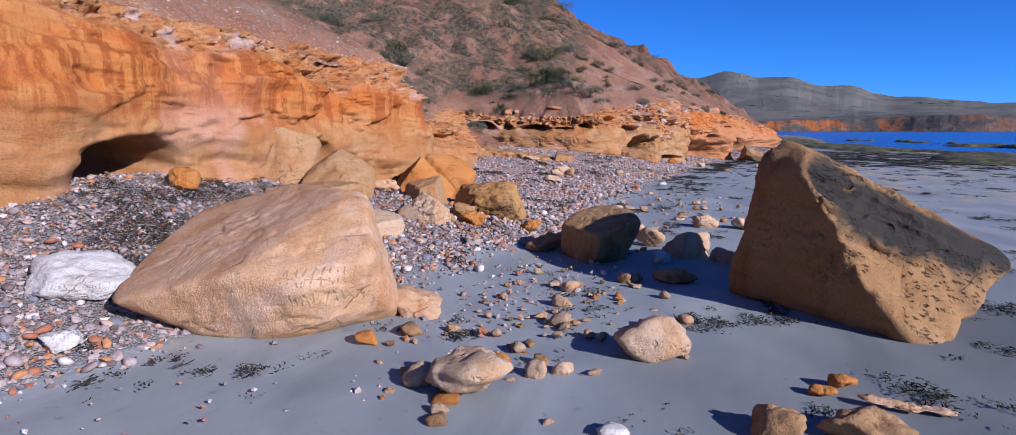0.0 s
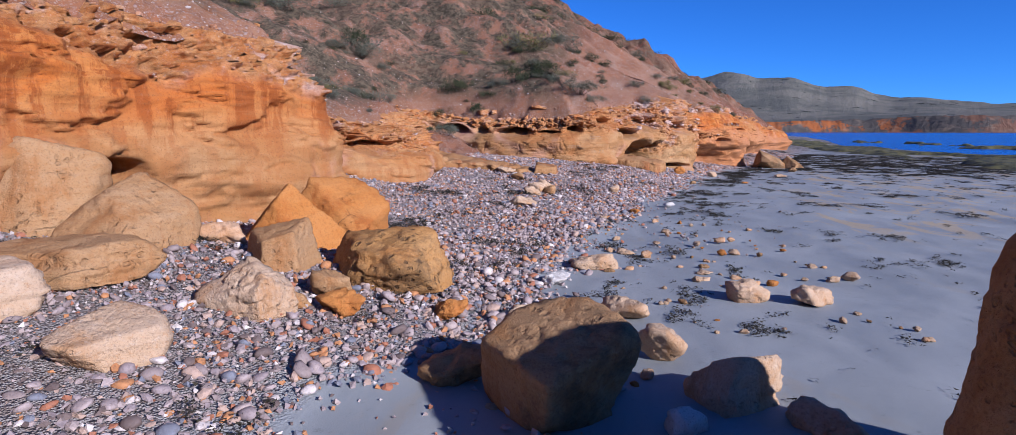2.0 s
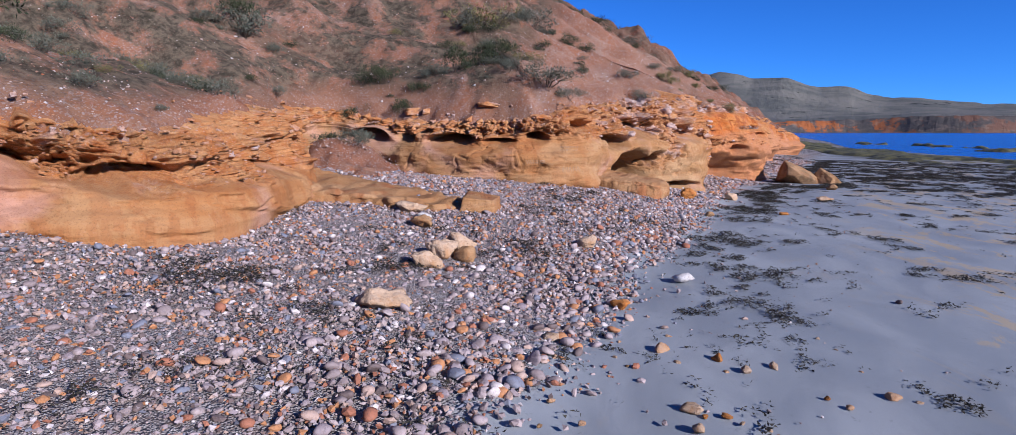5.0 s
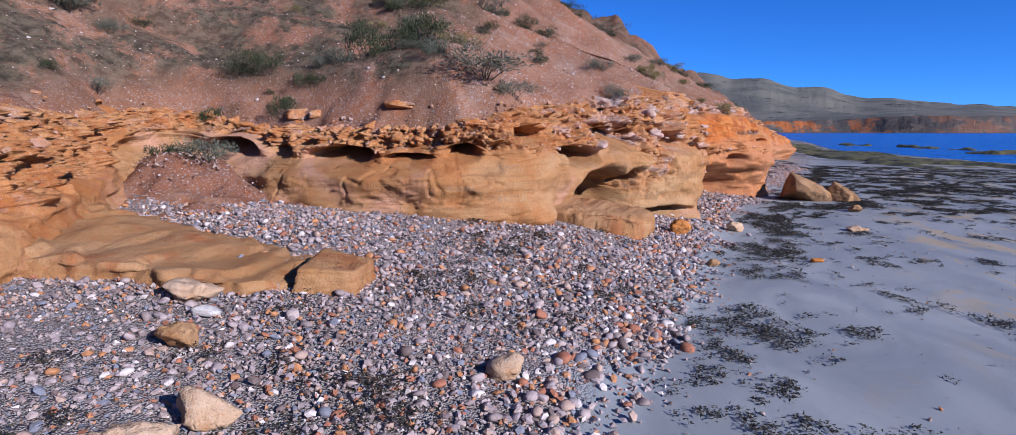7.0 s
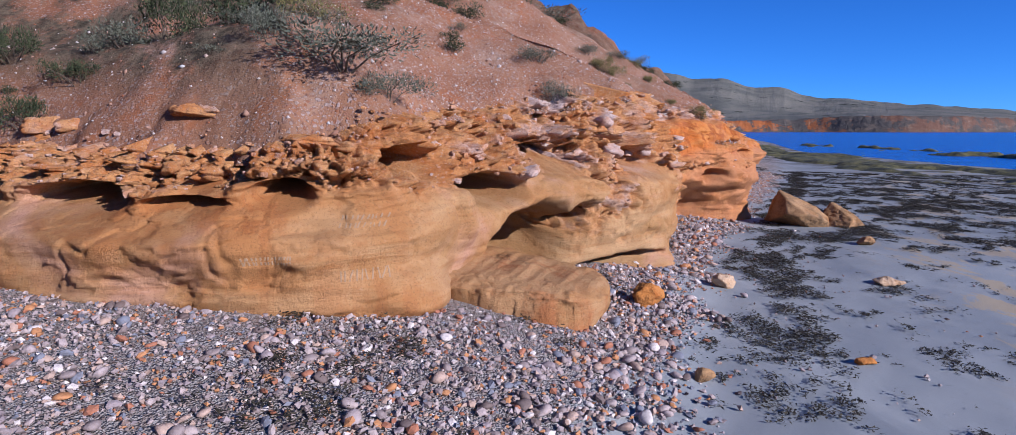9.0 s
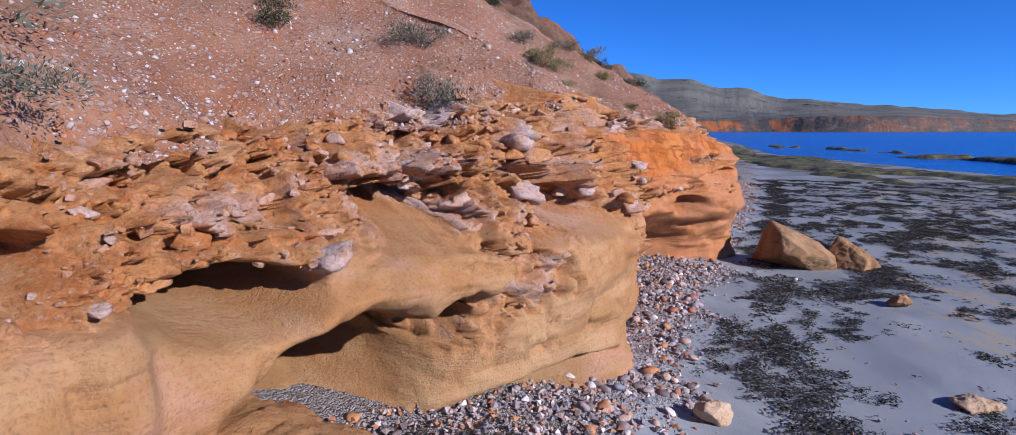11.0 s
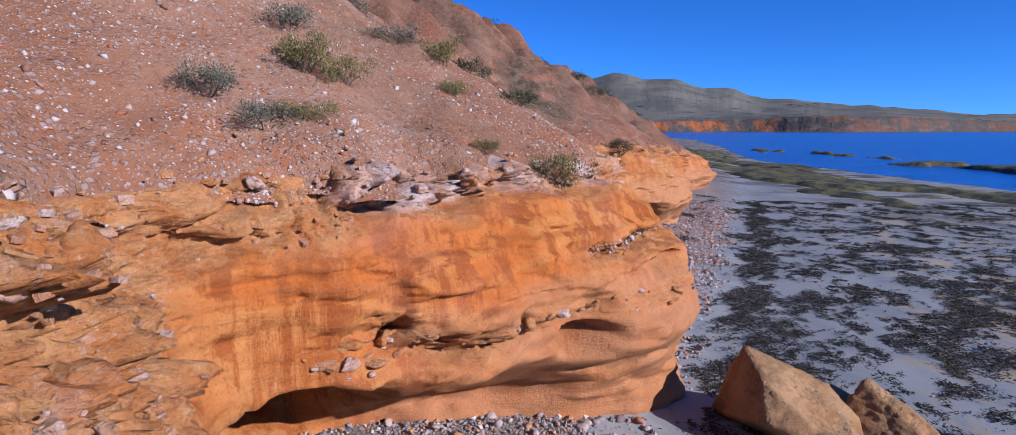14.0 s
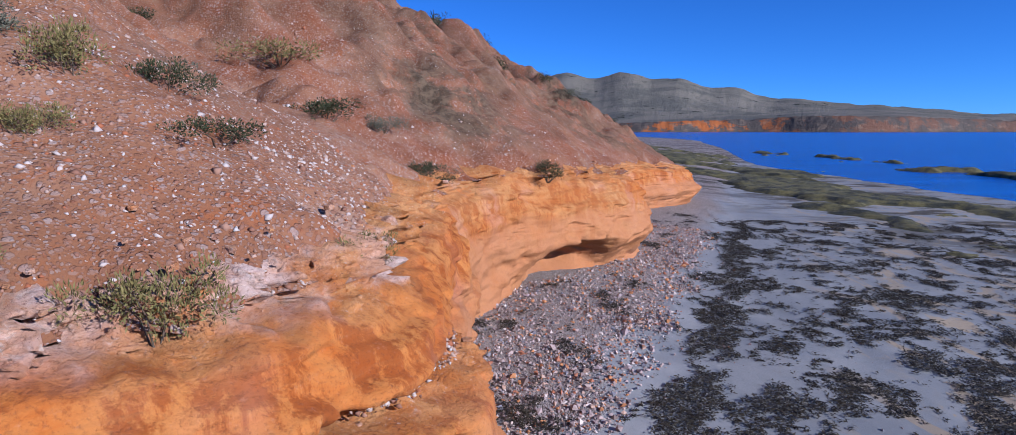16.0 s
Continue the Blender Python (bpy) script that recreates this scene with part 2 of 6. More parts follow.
def beach_ground():
    """Wet-packed grey sand; under the shingle (attribute bank) coarse gravel; olive weed film by the water."""
    k = Nodes("beach_ground", 0.8, 0.35)
    p, bank, weed = k.pos, k.attr("bank"), k.attr("weed")
    ripple = k.noise(k.scaled(p, 1.0, 0.45, 1.0), 1.2, 6, 0.62, 0.6)
    s = k.mix(k.step(ripple, 0.35, 0.68), (0.231, 0.241, 0.250), (0.308, 0.316, 0.322))
    s = k.mix(k.step(k.noise(p, 0.33, 4, 0.6), 0.5, 0.72, 0.0, 0.5), s, (0.193, 0.207, 0.224))
    s = k.mix(k.step(k.noise(p, 9, 5, 0.75), 0.60, 0.70, 0.0, 0.35), s, (0.077, 0.076, 0.077))
    s = k.mix(k.step(k.noise(k.scaled(p, 1.0, 0.5, 1.0), 0.8, 6, 0.7, 0.8), 0.58, 0.68, 0.0, 0.3), s, (0.319, 0.255, 0.176))
    flag = k.noise(k.scaled(p, 1.5, 0.55, 1.0), 0.75, 7, 0.72, 1.2)
    s = k.mix(k.math("MULTIPLY", k.attr("tan"), k.step(flag, 0.525, 0.57, 0.0, 0.85)), s, (0.395, 0.302, 0.187))
    g = k.ramp(k.cells(p, 30, "Color"), [(0.0, (0.251, 0.194, 0.169)), (0.3, (0.365, 0.286, 0.251)), (0.55, (0.383, 0.340, 0.325)), (0.8, (0.459, 0.409, 0.388))])
    # shade between the gravel stones is painted into the colour
    g = k.mix(k.step(k.cells(p, 58), 0.30, 0.60, 0.0, 0.5), g, (0.106, 0.081, 0.071))
    s = k.mix(k.attr("wet"), s, k.mix(ripple, (0.089, 0.094, 0.098), (0.127, 0.131, 0.132)))
    c = k.mix(bank, s, g)
    moss = k.mix(k.noise(p, 2.5, 6, 0.7), (0.027, 0.023, 0.016), (0.091, 0.073, 0.037))
    patch = k.math("MULTIPLY", weed, k.step(k.noise(k.scaled(p, 0.35, 0.9, 1.0), 0.55, 7, 0.72, 0.4), 0.47, 0.56))
    c = k.mix(patch, c, moss)
    grain = k.noise(p, 160, 3, 0.7)
    c = k.mix(k.step(grain, 0.25, 0.75, 0.16, 0.0), c, (0.023, 0.023, 0.023))
    h = k.math("ADD", k.math("MULTIPLY", grain, 0.25), k.math("MULTIPLY", ripple, 0.8))
    pebbly = k.math("MULTIPLY", k.math("ADD", k.cells(p, 30), k.cells(p, 58)), bank)
    nrm = k.bump(pebbly, 0.9, -0.05, k.bump(h, 0.35, 0.03))
    return k.done(c, nrm, k.step(ripple, 0.35, 0.7, 0.62, 0.85))


def shingle_stone():
    k = Nodes("shingle_stone", 0.75, 0.35)
    r = k.island()
    c = k.ramp(r, [(0.0, (0.241, 0.184, 0.173)), (0.12, (0.336, 0.263, 0.252)), (0.25, (0.134, 0.095, 0.086)), (0.35, (0.403, 0.179, 0.074)), (0.43, (0.274, 0.215, 0.215)),
                   (0.55, (0.392, 0.268, 0.210)), (0.65, (0.168, 0.168, 0.200)), (0.72, (0.302, 0.116, 0.063)), (0.80, (0.358, 0.278, 0.257)), (0.93, (0.538, 0.462, 0.430))], hard=True)
    p = k.pos
    c = k.mix(k.step(k.noise(p, 40, 5, 0.7), 0.45, 0.7, 0.0, 0.4), c, (0.080, 0.055, 0.048))
    return k.done(c, k.bump(k.noise(p, 55, 5, 0.7), 0.4, 0.012))


M_CLIFF, M_SOIL, M_BEACH, M_SHINGLE = cliff_stone(), slope_soil(), beach_ground(), shingle_stone()
M_TAN = sandstone("tan_sandstone", (0.470, 0.270, 0.140), (0.385, 0.180, 0.075), (0.540, 0.390, 0.290), True, 0.0, 4.0, None, "", 24)
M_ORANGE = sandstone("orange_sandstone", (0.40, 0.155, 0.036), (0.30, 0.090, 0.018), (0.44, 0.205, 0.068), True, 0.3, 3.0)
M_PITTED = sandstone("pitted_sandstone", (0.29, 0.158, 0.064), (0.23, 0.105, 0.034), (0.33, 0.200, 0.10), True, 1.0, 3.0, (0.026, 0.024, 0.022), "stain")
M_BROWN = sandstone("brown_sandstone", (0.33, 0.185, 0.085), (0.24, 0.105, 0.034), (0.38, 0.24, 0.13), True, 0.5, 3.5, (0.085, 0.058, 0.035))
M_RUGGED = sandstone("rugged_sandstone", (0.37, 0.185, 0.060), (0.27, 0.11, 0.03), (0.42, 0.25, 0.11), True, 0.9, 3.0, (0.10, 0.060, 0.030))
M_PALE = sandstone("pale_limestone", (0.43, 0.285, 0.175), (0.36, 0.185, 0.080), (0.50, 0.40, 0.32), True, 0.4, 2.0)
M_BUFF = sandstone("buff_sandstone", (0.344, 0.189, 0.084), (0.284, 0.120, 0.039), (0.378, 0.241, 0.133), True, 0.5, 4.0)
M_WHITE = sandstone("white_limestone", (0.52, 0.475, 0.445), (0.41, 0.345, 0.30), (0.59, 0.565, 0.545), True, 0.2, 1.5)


# ==== building helpers ====
from mathutils.bvhtree import BVHTree

def mesh_of(name, verts, faces, material=None, smooth=True):
    """A mesh from arrays of places and of equal-sided faces."""
    verts, faces = np.asarray(verts, np.float32), np.asarray(faces, np.int32)
    me = bpy.data.meshes.new(name)
    me.vertices.add(len(verts))
    me.vertices.foreach_set("co", verts.ravel())
    sides = faces.shape[1]
    me.loops.add(faces.size)
    me.loops.foreach_set("vertex_index", faces.ravel())
    me.polygons.add(len(faces))
    me.polygons.foreach_set("loop_start", np.arange(0, faces.size, sides, dtype=np.int32))
    me.polygons.foreach_set("use_smooth", np.full(len(faces), smooth))
    me.update(calc_edges=True)
    if material:
        me.materials.append(material)
    return me


def mask(me, name, values):
    me.attributes.new(name, "FLOAT", "POINT").data.foreach_set("value", np.asarray(values, np.float32).ravel())


def grid_faces(rows, cols):
    i = np.arange(rows * cols).reshape(rows, cols)
    return np.stack([i[:-1, :-1], i[:-1, 1:], i[1:, 1:], i[1:, :-1]], -1).reshape(-1, 4)


def part(name, bm, material, parent, label=""):
    me = bpy.data.meshes.new(name)
    bm.to_mesh(me)
    bm.free()
    me.materials.append(material)
    ob = new(name, me)
    ob.parent = parent
    return tagged(ob, label)


def fbm(p, octaves=4, h=0.9):
    """Fractal noise at many places, about -1 to 1."""
    f = noise.fractal
    return np.array([f(v, h, 2.1, octaves) for v in p.tolist()], np.float32)


def cellular(p):
    """Distance to the nearest cell's heart and to the border, and a number of that cell's own, at many places."""
    v, c = noise.voronoi, noise.cell
    d = np.array([(a[0], a[1] - a[0], c(b[0] * 9.7)) for a, b in map(v, p.tolist())], np.float32)
    return d[:, 0], d[:, 1], d[:, 2]


def smooth01(x):
    x = np.clip(x, 0, 1)
    return x * x * (3 - 2 * x)


def spline(points, step):
    """Even steps along a smooth line through the stations; every column is carried along."""
    a = np.asarray(points, float)
    a = np.vstack([2 * a[0] - a[1], a, 2 * a[-1] - a[-2]])
    out = []
    for i in range(1, len(a) - 2):
        n = max(2, int(np.linalg.norm(a[i + 1, :2] - a[i, :2]) / 0.02))
        t = np.linspace(0, 1, n, endpoint=False)[:, None]
        p0, p1, p2, p3 = a[i - 1], a[i], a[i + 1], a[i + 2]
        out.append(0.5 * (2 * p1 + (p2 - p0) * t + (2 * p0 - 5 * p1 + 4 * p2 - p3) * t * t + (3 * p1 - p0 - 3 * p2 + p3) * t ** 3))
    c = np.vstack(out + [a[-2:-1]])
    s = np.concatenate([[0], np.cumsum(np.linalg.norm(np.diff(c[:, :2], axis=0), axis=1))])
    even = np.arange(0, s[-1], step)
    return np.stack([np.interp(even, s, c[:, j]) for j in range(c.shape[1])], 1)


def blur(a, width):
    """Gaussian smoothing along a line of rows."""
    if width < 0.6:
        return a
    r = int(3 * width)
    w = np.exp(-0.5 * (np.arange(-r, r + 1) / width) ** 2)
    w /= w.sum()
    padded = np.concatenate([a[:1] + (a[:1] - a[1:2]) * np.arange(r, 0, -1)[:, None], a, a[-1:] + (a[-1:] - a[-2:-1]) * np.arange(1, r + 1)[:, None]])
    return np.stack([np.convolve(padded[:, j], w, "valid") for j in range(a.shape[1])], 1)


# ==== the lie of the land ====
def seaward(x, y):
    """Metres towards the sea across the beach."""
    return 0.93 * x - 0.366 * y


def shingle_edge(y):
    """Where the shingle gives way to sand, in metres seaward."""
    return np.interp(y, [0, 4, 5.5, 8, 12, 16.5, 21, 26, 30, 36, 43, 60], [-4.5, -4.5, -4.2, -3.8, -4.4, -5.3, -5.9, -6.2, -6.6, -6.7, -6.3, -6.0])


def ground_z(x, y):
    x, y = np.asarray(x, float), np.asarray(y, float)
    a = np.maximum(shingle_edge(y) + 0.2 - seaward(x, y), 0)
    cap = np.interp(y, [10, 13, 18, 22, 27, 31], [1.25, 0.72, 0.78, 1.0, 1.05, 0.75])
    k = np.interp(y, [0, 5, 7.6, 9.2, 9.6, 13, 18, 21, 25, 28, 30, 40], [0.24, 0.22, 0.22, 0.32, 0.34, 0.17, 0.23, 0.33, 0.42, 0.36, 0.26, 0.15])
    rise = cap * (1 - np.exp(-k * (np.sqrt(a * a + 0.16) - 0.4) / cap))
    rise = rise + 0.45 * np.exp(-((x + 5.9) ** 2 + (y - 16.2) ** 2) / 2.6) + 0.35 * np.exp(-((x + 5.4) ** 2 + (y - 25.3) ** 2) / 1.6)
    rise = rise + 0.42 * np.exp(-((x + 5.9) / 1.0) ** 2 - ((y - 6.9) / 2.2) ** 2)
    return rise - 0.0215 * np.clip(x - 9, 0, 60) - 0.004 * np.clip(x - 69, 0, 300)


# stations of the cliff: x, y, foot z, rim z, and how far the face stands out at its foot, belly, notch and ledge
NEAR_WALL = [
    (-11, -9, 0.9, 3.2, 0, 0.1, 0.0, 0.1), (-8.6, -1, 0.9, 3.2, 0, 0.1, 0.0, 0.1), (-6.9, 3.4, 0.8, 3.5, 0, 0.12, 0.05, 0.1),
    (-5.95, 5.6, 0.75, 3.4, 0.1, 0.15, 0.05, 0.1), (-5.6, 7.2, 0.75, 3.3, -0.1, 0.1, 0.05, 0.1), (-5.2, 8.8, 0.6, 3.2, 0.0, 0.12, 0.05, 0.12),
    (-4.6, 10.6, 0.6, 3.05, 0.1, 0.15, 0.05, 0.12), (-3.85, 12.2, 0.55, 2.95, 0.15, 0.15, 0.0, 0.12), (-3.5, 13.15, 0.5, 2.85, 0.2, 0.2, 0.0, 0.1),
    (-4.6, 14.0, 0.6, 2.75, 0.1, 0.1, 0.0, 0.1)]
APRON = [
    (-5.3, 14.5, 0.8, 2.6, 0.1, 0.1, 0.0, 0.1), (-6.0, 15.5, 1.0, 2.5, 0.1, 0.1, 0.0, 0.15), (-5.6, 16.6, 0.9, 2.15, 0.4, 0.2, 0.0, 0.2),
    (-4.7, 17.4, 0.8, 1.95, 0.7, 0.45, 0.0, 0.25), (-4.1, 18.3, 0.7, 1.85, 0.7, 0.5, 0.0, 0.25), (-4.2, 19.6, 0.7, 2.0, 0.7, 0.5, 0.05, 0.25),
    (-4.5, 21.2, 0.7, 2.15, 0.8, 0.5, 0.1, 0.25), (-5.2, 23.0, 0.8, 2.3, 0.6, 0.3, 0.05, 0.15), (-5.7, 24.6, 1.0, 2.3, 0.3, 0.1, -0.1, 0.1),
    (-5.6, 25.8, 1.0, 2.5, 0.1, 0.1, -0.2, 0.15)]
MAIN_FACE = [
    (-4.6, 25.9, 0.9, 2.2, 0.3, 0.3, 0.0, 0.1), (-3.4, 25.55, 0.86, 2.15, 0.5, 0.4, 0.05, 0.12), (-2.2, 25.15, 0.84, 2.12, 0.5, 0.42, 0.06, 0.15),
    (-1.0, 25.1, 0.8, 2.12, 0.35, 0.42, 0.06, 0.2), (0.0, 25.25, 0.72, 2.2, 0.25, 0.35, 0.06, 0.2), (0.6, 25.65, 0.6, 2.35, 0.2, 0.2, 0.05, 0.15),
    (1.0, 26.4, 0.5, 2.45, 0.0, 0.1, 0.0, 0.12)]
PILLAR = [
    (1.35, 27.05, 0.45, 2.5, -0.3, 0.1, 0.0, 0.1), (1.95, 27.7, 0.4, 2.6, -0.2, 0.1, 0.05, 0.08), (2.65, 28.3, 0.35, 2.75, 0.0, 0.15, 0.05, 0.08),
    (3.3, 28.9, 0.3, 2.8, 0.1, 0.15, 0.05, 0.1), (3.8, 29.6, 0.3, 2.85, 0.15, 0.15, 0.08, 0.15), (4.1, 30.5, 0.3, 2.9, 0.15, 0.2, 0.15, 0.3),
    (4.1, 31.4, 0.35, 2.9, 0.1, 0.15, 0.12, 0.25), (3.7, 32.3, 0.4, 2.8, 0.05, 0.1, 0.0, 0.1), (3.4, 32.8, 0.4, 2.75, -0.2, 0.05, 0.0, 0.1)]
HEADLAND = [
    (3.6, 33.2, 0.45, 2.8, -1.1, 0.0, 0.05, 0.1), (4.5, 33.8, 0.45, 2.8, -1.2, 0.1, 0.05, 0.1), (5.5, 34.7, 0.4, 2.8, -0.9, 0.3, 0.1, 0.1),
    (6.4, 35.6, 0.3, 2.8, -0.4, 0.45, 0.15, 0.1), (6.9, 36.4, 0.2, 2.8, 0.2, 0.42, 0.15, 0.1), (7.05, 37.3, 0.15, 2.8, 0.3, 0.36, 0.15, 0.1),
    (7.05, 38.5, 0.15, 2.8, 0.2, 0.3, 0.1, 0.15), (7.1, 40.0, 0.2, 2.8, 0.0, 0.1, 0.0, 0.1), (7.0, 42.0, 0.3, 2.8, 0, 0.1, 0, 0.1)]
FAR_HEADS = [
    (7.2, 43.6, 0.35, 2.8, 0, 0.1, 0, 0.1), (8.2, 45.6, 0.3, 2.75, -0.3, 0.1, 0.1, 0.1), (9.6, 47.2, 0.25, 2.7, -0.4, 0.3, 0.2, 0.1),
    (10.9, 49.0, 0.2, 2.6, -0.2, 0.4, 0.2, 0.1), (11.5, 51.0, 0.2, 2.5, 0, 0.3, 0.1, 0.1), (11.2, 54.0, 0.3, 2.4, 0, 0.1, 0, 0.1),
    (13.0, 58.5, 0.2, 2.2, 0, 0.2, 0, 0.1), (16.4, 63.0, 0.1, 1.9, 0, 0.4, 0, 0.1), (17.6, 66.5, 0.0, 1.7, 0, 0.3, 0, 0.1),
    (16.5, 71.0, 0.2, 2.2, 0, 0.1, 0, 0.1), (17.0, 90.0, 0.2, 3.0, 0, 0.1, 0, 0.1), (16.0, 120.0, 0.2, 3.0, 0, 0.1, 0, 0.1)]

# hollows and knobs in the face: x, y, z, half length, half height, depth (below zero: a knob)
HOLLOWS_A = [
    (-5.55, 7.1, 1.12, 0.6, 0.30, 1.7), (-4.9, 9.6, 1.15, 0.3, 0.22, 1.1), (-4.75, 10.3, 1.2, 0.3, 0.16, 0.7), (-5.7, 6.0, 1.5, 0.5, 0.9, -0.12),
    (-4.0, 12.4, 1.6, 0.25, 0.8, -0.1), (-4.6, 26.0, 1.75, 0.45, 0.16, 0.6), (-3.6, 25.6, 1.74, 0.24, 0.10, 0.5), (-2.4, 25.2, 1.66, 0.55, 0.13, 0.9),
    (-1.25, 25.2, 1.64, 0.30, 0.07, 0.5), (-0.45, 25.2, 1.72, 0.22, 0.12, 0.7), (-0.9, 25.2, 1.1, 0.3, 0.3, -0.06), (0.5, 25.6, 0.8, 0.35, 0.2, -0.12)]
HOLLOWS_B = [
    (-5.8, 16.4, 1.55, 0.8, 0.2, 0.7), (-4.5, 17.7, 1.35, 0.5, 0.14, 0.5), (-4.3, 20.3, 1.30, 0.5, 0.13, 0.6), (-5.0, 22.6, 1.45, 0.5, 0.14, 0.6),
    (0.75, 25.95, 1.96, 0.36, 0.15, 1.2), (1.38, 26.98, 1.60, 0.38, 0.15, 1.1), (1.85, 27.55, 0.84, 0.74, 0.40, 1.4), (2.45, 28.1, 1.15, 0.16, 0.14, 0.7),
    (2.35, 28.0, 1.95, 0.34, 0.15, 0.6), (3.5, 29.1, 2.1, 0.3, 0.12, 0.4), (3.2, 28.8, 0.33, 1.0, 0.14, 0.6), (3.75, 29.5, 1.80, 0.42, 0.19, 0.8), (0.98, 26.35, 1.62, 0.16, 0.45, -0.14), (1.55, 27.3, 1.75, 0.2, 0.4, -0.16), (2.1, 27.8, 1.3, 0.2, 0.3, -0.12),
    (3.98, 30.0, 1.42, 0.35, 0.11, -0.16), (4.1, 30.7, 2.12, 0.5, 0.18, -0.18), (3.5, 33.0, 0.65, 0.7, 0.35, 0.4),
    (6.9, 36.1, 1.7, 0.4, 0.12, 0.25), (9.2, 46.8, 0.6, 1.2, 0.4, 0.7), (3.9, 33.4, 0.85, 0.6, 0.42, 0.9), (5.9, 35.1, 1.2, 0.25, 0.15, 0.3)]


def cliff_line():
    line = spline(NEAR_WALL + APRON + MAIN_FACE + PILLAR + HEADLAND + FAR_HEADS, 0.024)
    line = blur(line, 7.0)
    y = line[:, 1]
    keep, i = [], 0
    while i < len(line):
        keep.append(i)
        i += 1 if 24.8 < y[i] < 34.0 else 2 if 4.0 < y[i] < 40 else 3 if 0 < y[i] < 53 else 9
    return line[keep]


LINE = cliff_line()


def out_normals(xy, width):
    t = np.gradient(blur(xy, width), axis=0)
    t /= np.linalg.norm(t, axis=1)[:, None]
    return np.stack([t[:, 1], -t[:, 0]], 1)


def build_cliff():
    rows = 120
    n = len(LINE)
    v = np.concatenate([np.linspace(-0.16, 0.44, 42, endpoint=False), np.linspace(0.44, 1.0, 78)])
    nrm = out_normals(LINE[:, :2], 14)
    # heights of foot, belly, notch, ledge and rim
    knots = np.array([0.0, 0.36, 0.64, 0.80, 1.0])
    reach = np.vstack([LINE[:, 4:8].T, np.zeros(n)])
    off = np.repeat(reach[:1], rows, 0)
    for i in range(4):
        t = smooth01((v[:, None] - knots[i]) / (knots[i + 1] - knots[i]))
        off = off + (reach[i + 1] - reach[i]) * t
    z = LINE[None, :, 2] + v[:, None] * (LINE[:, 3] - LINE[:, 2])[None, :]
    s = np.concatenate([[0], np.cumsum(np.linalg.norm(np.diff(LINE[:, :2], axis=0), axis=1))])
    flat = np.stack([np.repeat(LINE[None, :, 0], rows, 0), np.repeat(LINE[None, :, 1], rows, 0), z], -1).reshape(-1, 3)
    # broad swells, beds of uneven hardness, and the broken crust
    swell = fbm(flat * (0.55, 0.55, 0.8), 3).reshape(rows, n)
    beds = fbm(np.stack([flat[:, 0] * 0.25, flat[:, 1] * 0.25, flat[:, 2] * 3.2], 1) + 7, 4).reshape(rows, n)
    mid = fbm(flat * (1.9, 1.9, 3.4) + 3, 4).reshape(rows, n)
    wob = fbm(flat * (0.8, 0.8, 0.0) + 11, 3).reshape(rows, n)
    start = 0.68 + 0.10 * wob
    near_end = smooth01((LINE[:, 1] - 27.0) / 2.0) * smooth01((33.2 - LINE[:, 1]) / 1.0)
    start = start - (0.20 + 0.12 * wob) * near_end[None, :] - 0.14 * (smooth01((LINE[:, 0] - 0.2) / 0.6) * smooth01((28 - LINE[:, 1]) / 1))[None, :] - (0.16 + 0.16 * smooth01((LINE[:, 1] - 16.5) / 1)) * (smooth01((LINE[:, 1] - 13.8) / 1) * smooth01((25.0 - LINE[:, 1]) / 1))[None, :] + 0.10 * smooth01((11 - LINE[:, 1]) / 2)[None, :] + 0.17 * smooth01((LINE[:, 1] - 33.3) / 0.7)[None, :]
    crust = smooth01((v[:, None] - start) / 0.12)
    patch = smooth01((fbm(flat * (0.9, 0.9, 1.7) + 31, 4).reshape(rows, n) - 0.10) / 0.15) * smooth01((v[:, None] - 0.12) / 0.15)
    crust = np.maximum(crust, 0.75 * patch * near_end[None, :])
    # the headland's broken shelf at mid height
    shelf_at = 1.98 + 0.06 * wob
    on_head = (smooth01((LINE[:, 1] - 33.3) / 0.6) * smooth01((38.5 - LINE[:, 1]) / 1.0))[None, :]
    outer = smooth01((LINE[:, 0] - 5.7) / 0.6)[None, :]
    ragged_edge = 1.52 + 0.16 * wob + 0.25 * smooth01((5.0 - LINE[:, 0]) / 0.8)[None, :]
    crust = np.maximum(crust, on_head * outer * np.exp(-((z - shelf_at) / 0.09) ** 2))
    crust = np.maximum(crust, on_head * np.exp(-((z - ragged_edge) / 0.12) ** 2) * smooth01(0.7 + 1.5 * swell) * (1 - 0.6 * outer))
    off += on_head * (0.17 * outer * smooth01((shelf_at - z) / 0.05 + 0.5) - 0.14 * (1 - outer) * smooth01((ragged_edge - z) / 0.10 + 0.3))
    jig = fbm(flat * 3.0, 3)[:, None] * (0.25, 0.25, 0.16)
    ragged = fbm(flat * (1.1, 1.1, 2.0) + 21, 5).reshape(rows, n)
    keen = smooth01(0.6 + ragged * 1.3)
    blocks = np.zeros((rows, n))
    for wide, tall, deep, gap in ((1.7, 2.6, 0.20, 0.9), (4.2, 6.2, 0.13, 0.6), (10.0, 13.0, 0.07, 0.35)):
        _, edge, step = cellular(flat * (wide, wide, tall) + jig * wide * 0.5)
        blocks += (deep * (step - 0.5) + gap * np.minimum(edge, 0.09) - 0.06 * gap).reshape(rows, n)
    blocks = blocks * (0.45 + 0.75 * keen) + ragged * 0.17 + fbm(flat * (7, 7, 11) + 12, 4, 0.5).reshape(rows, n) * 0.085
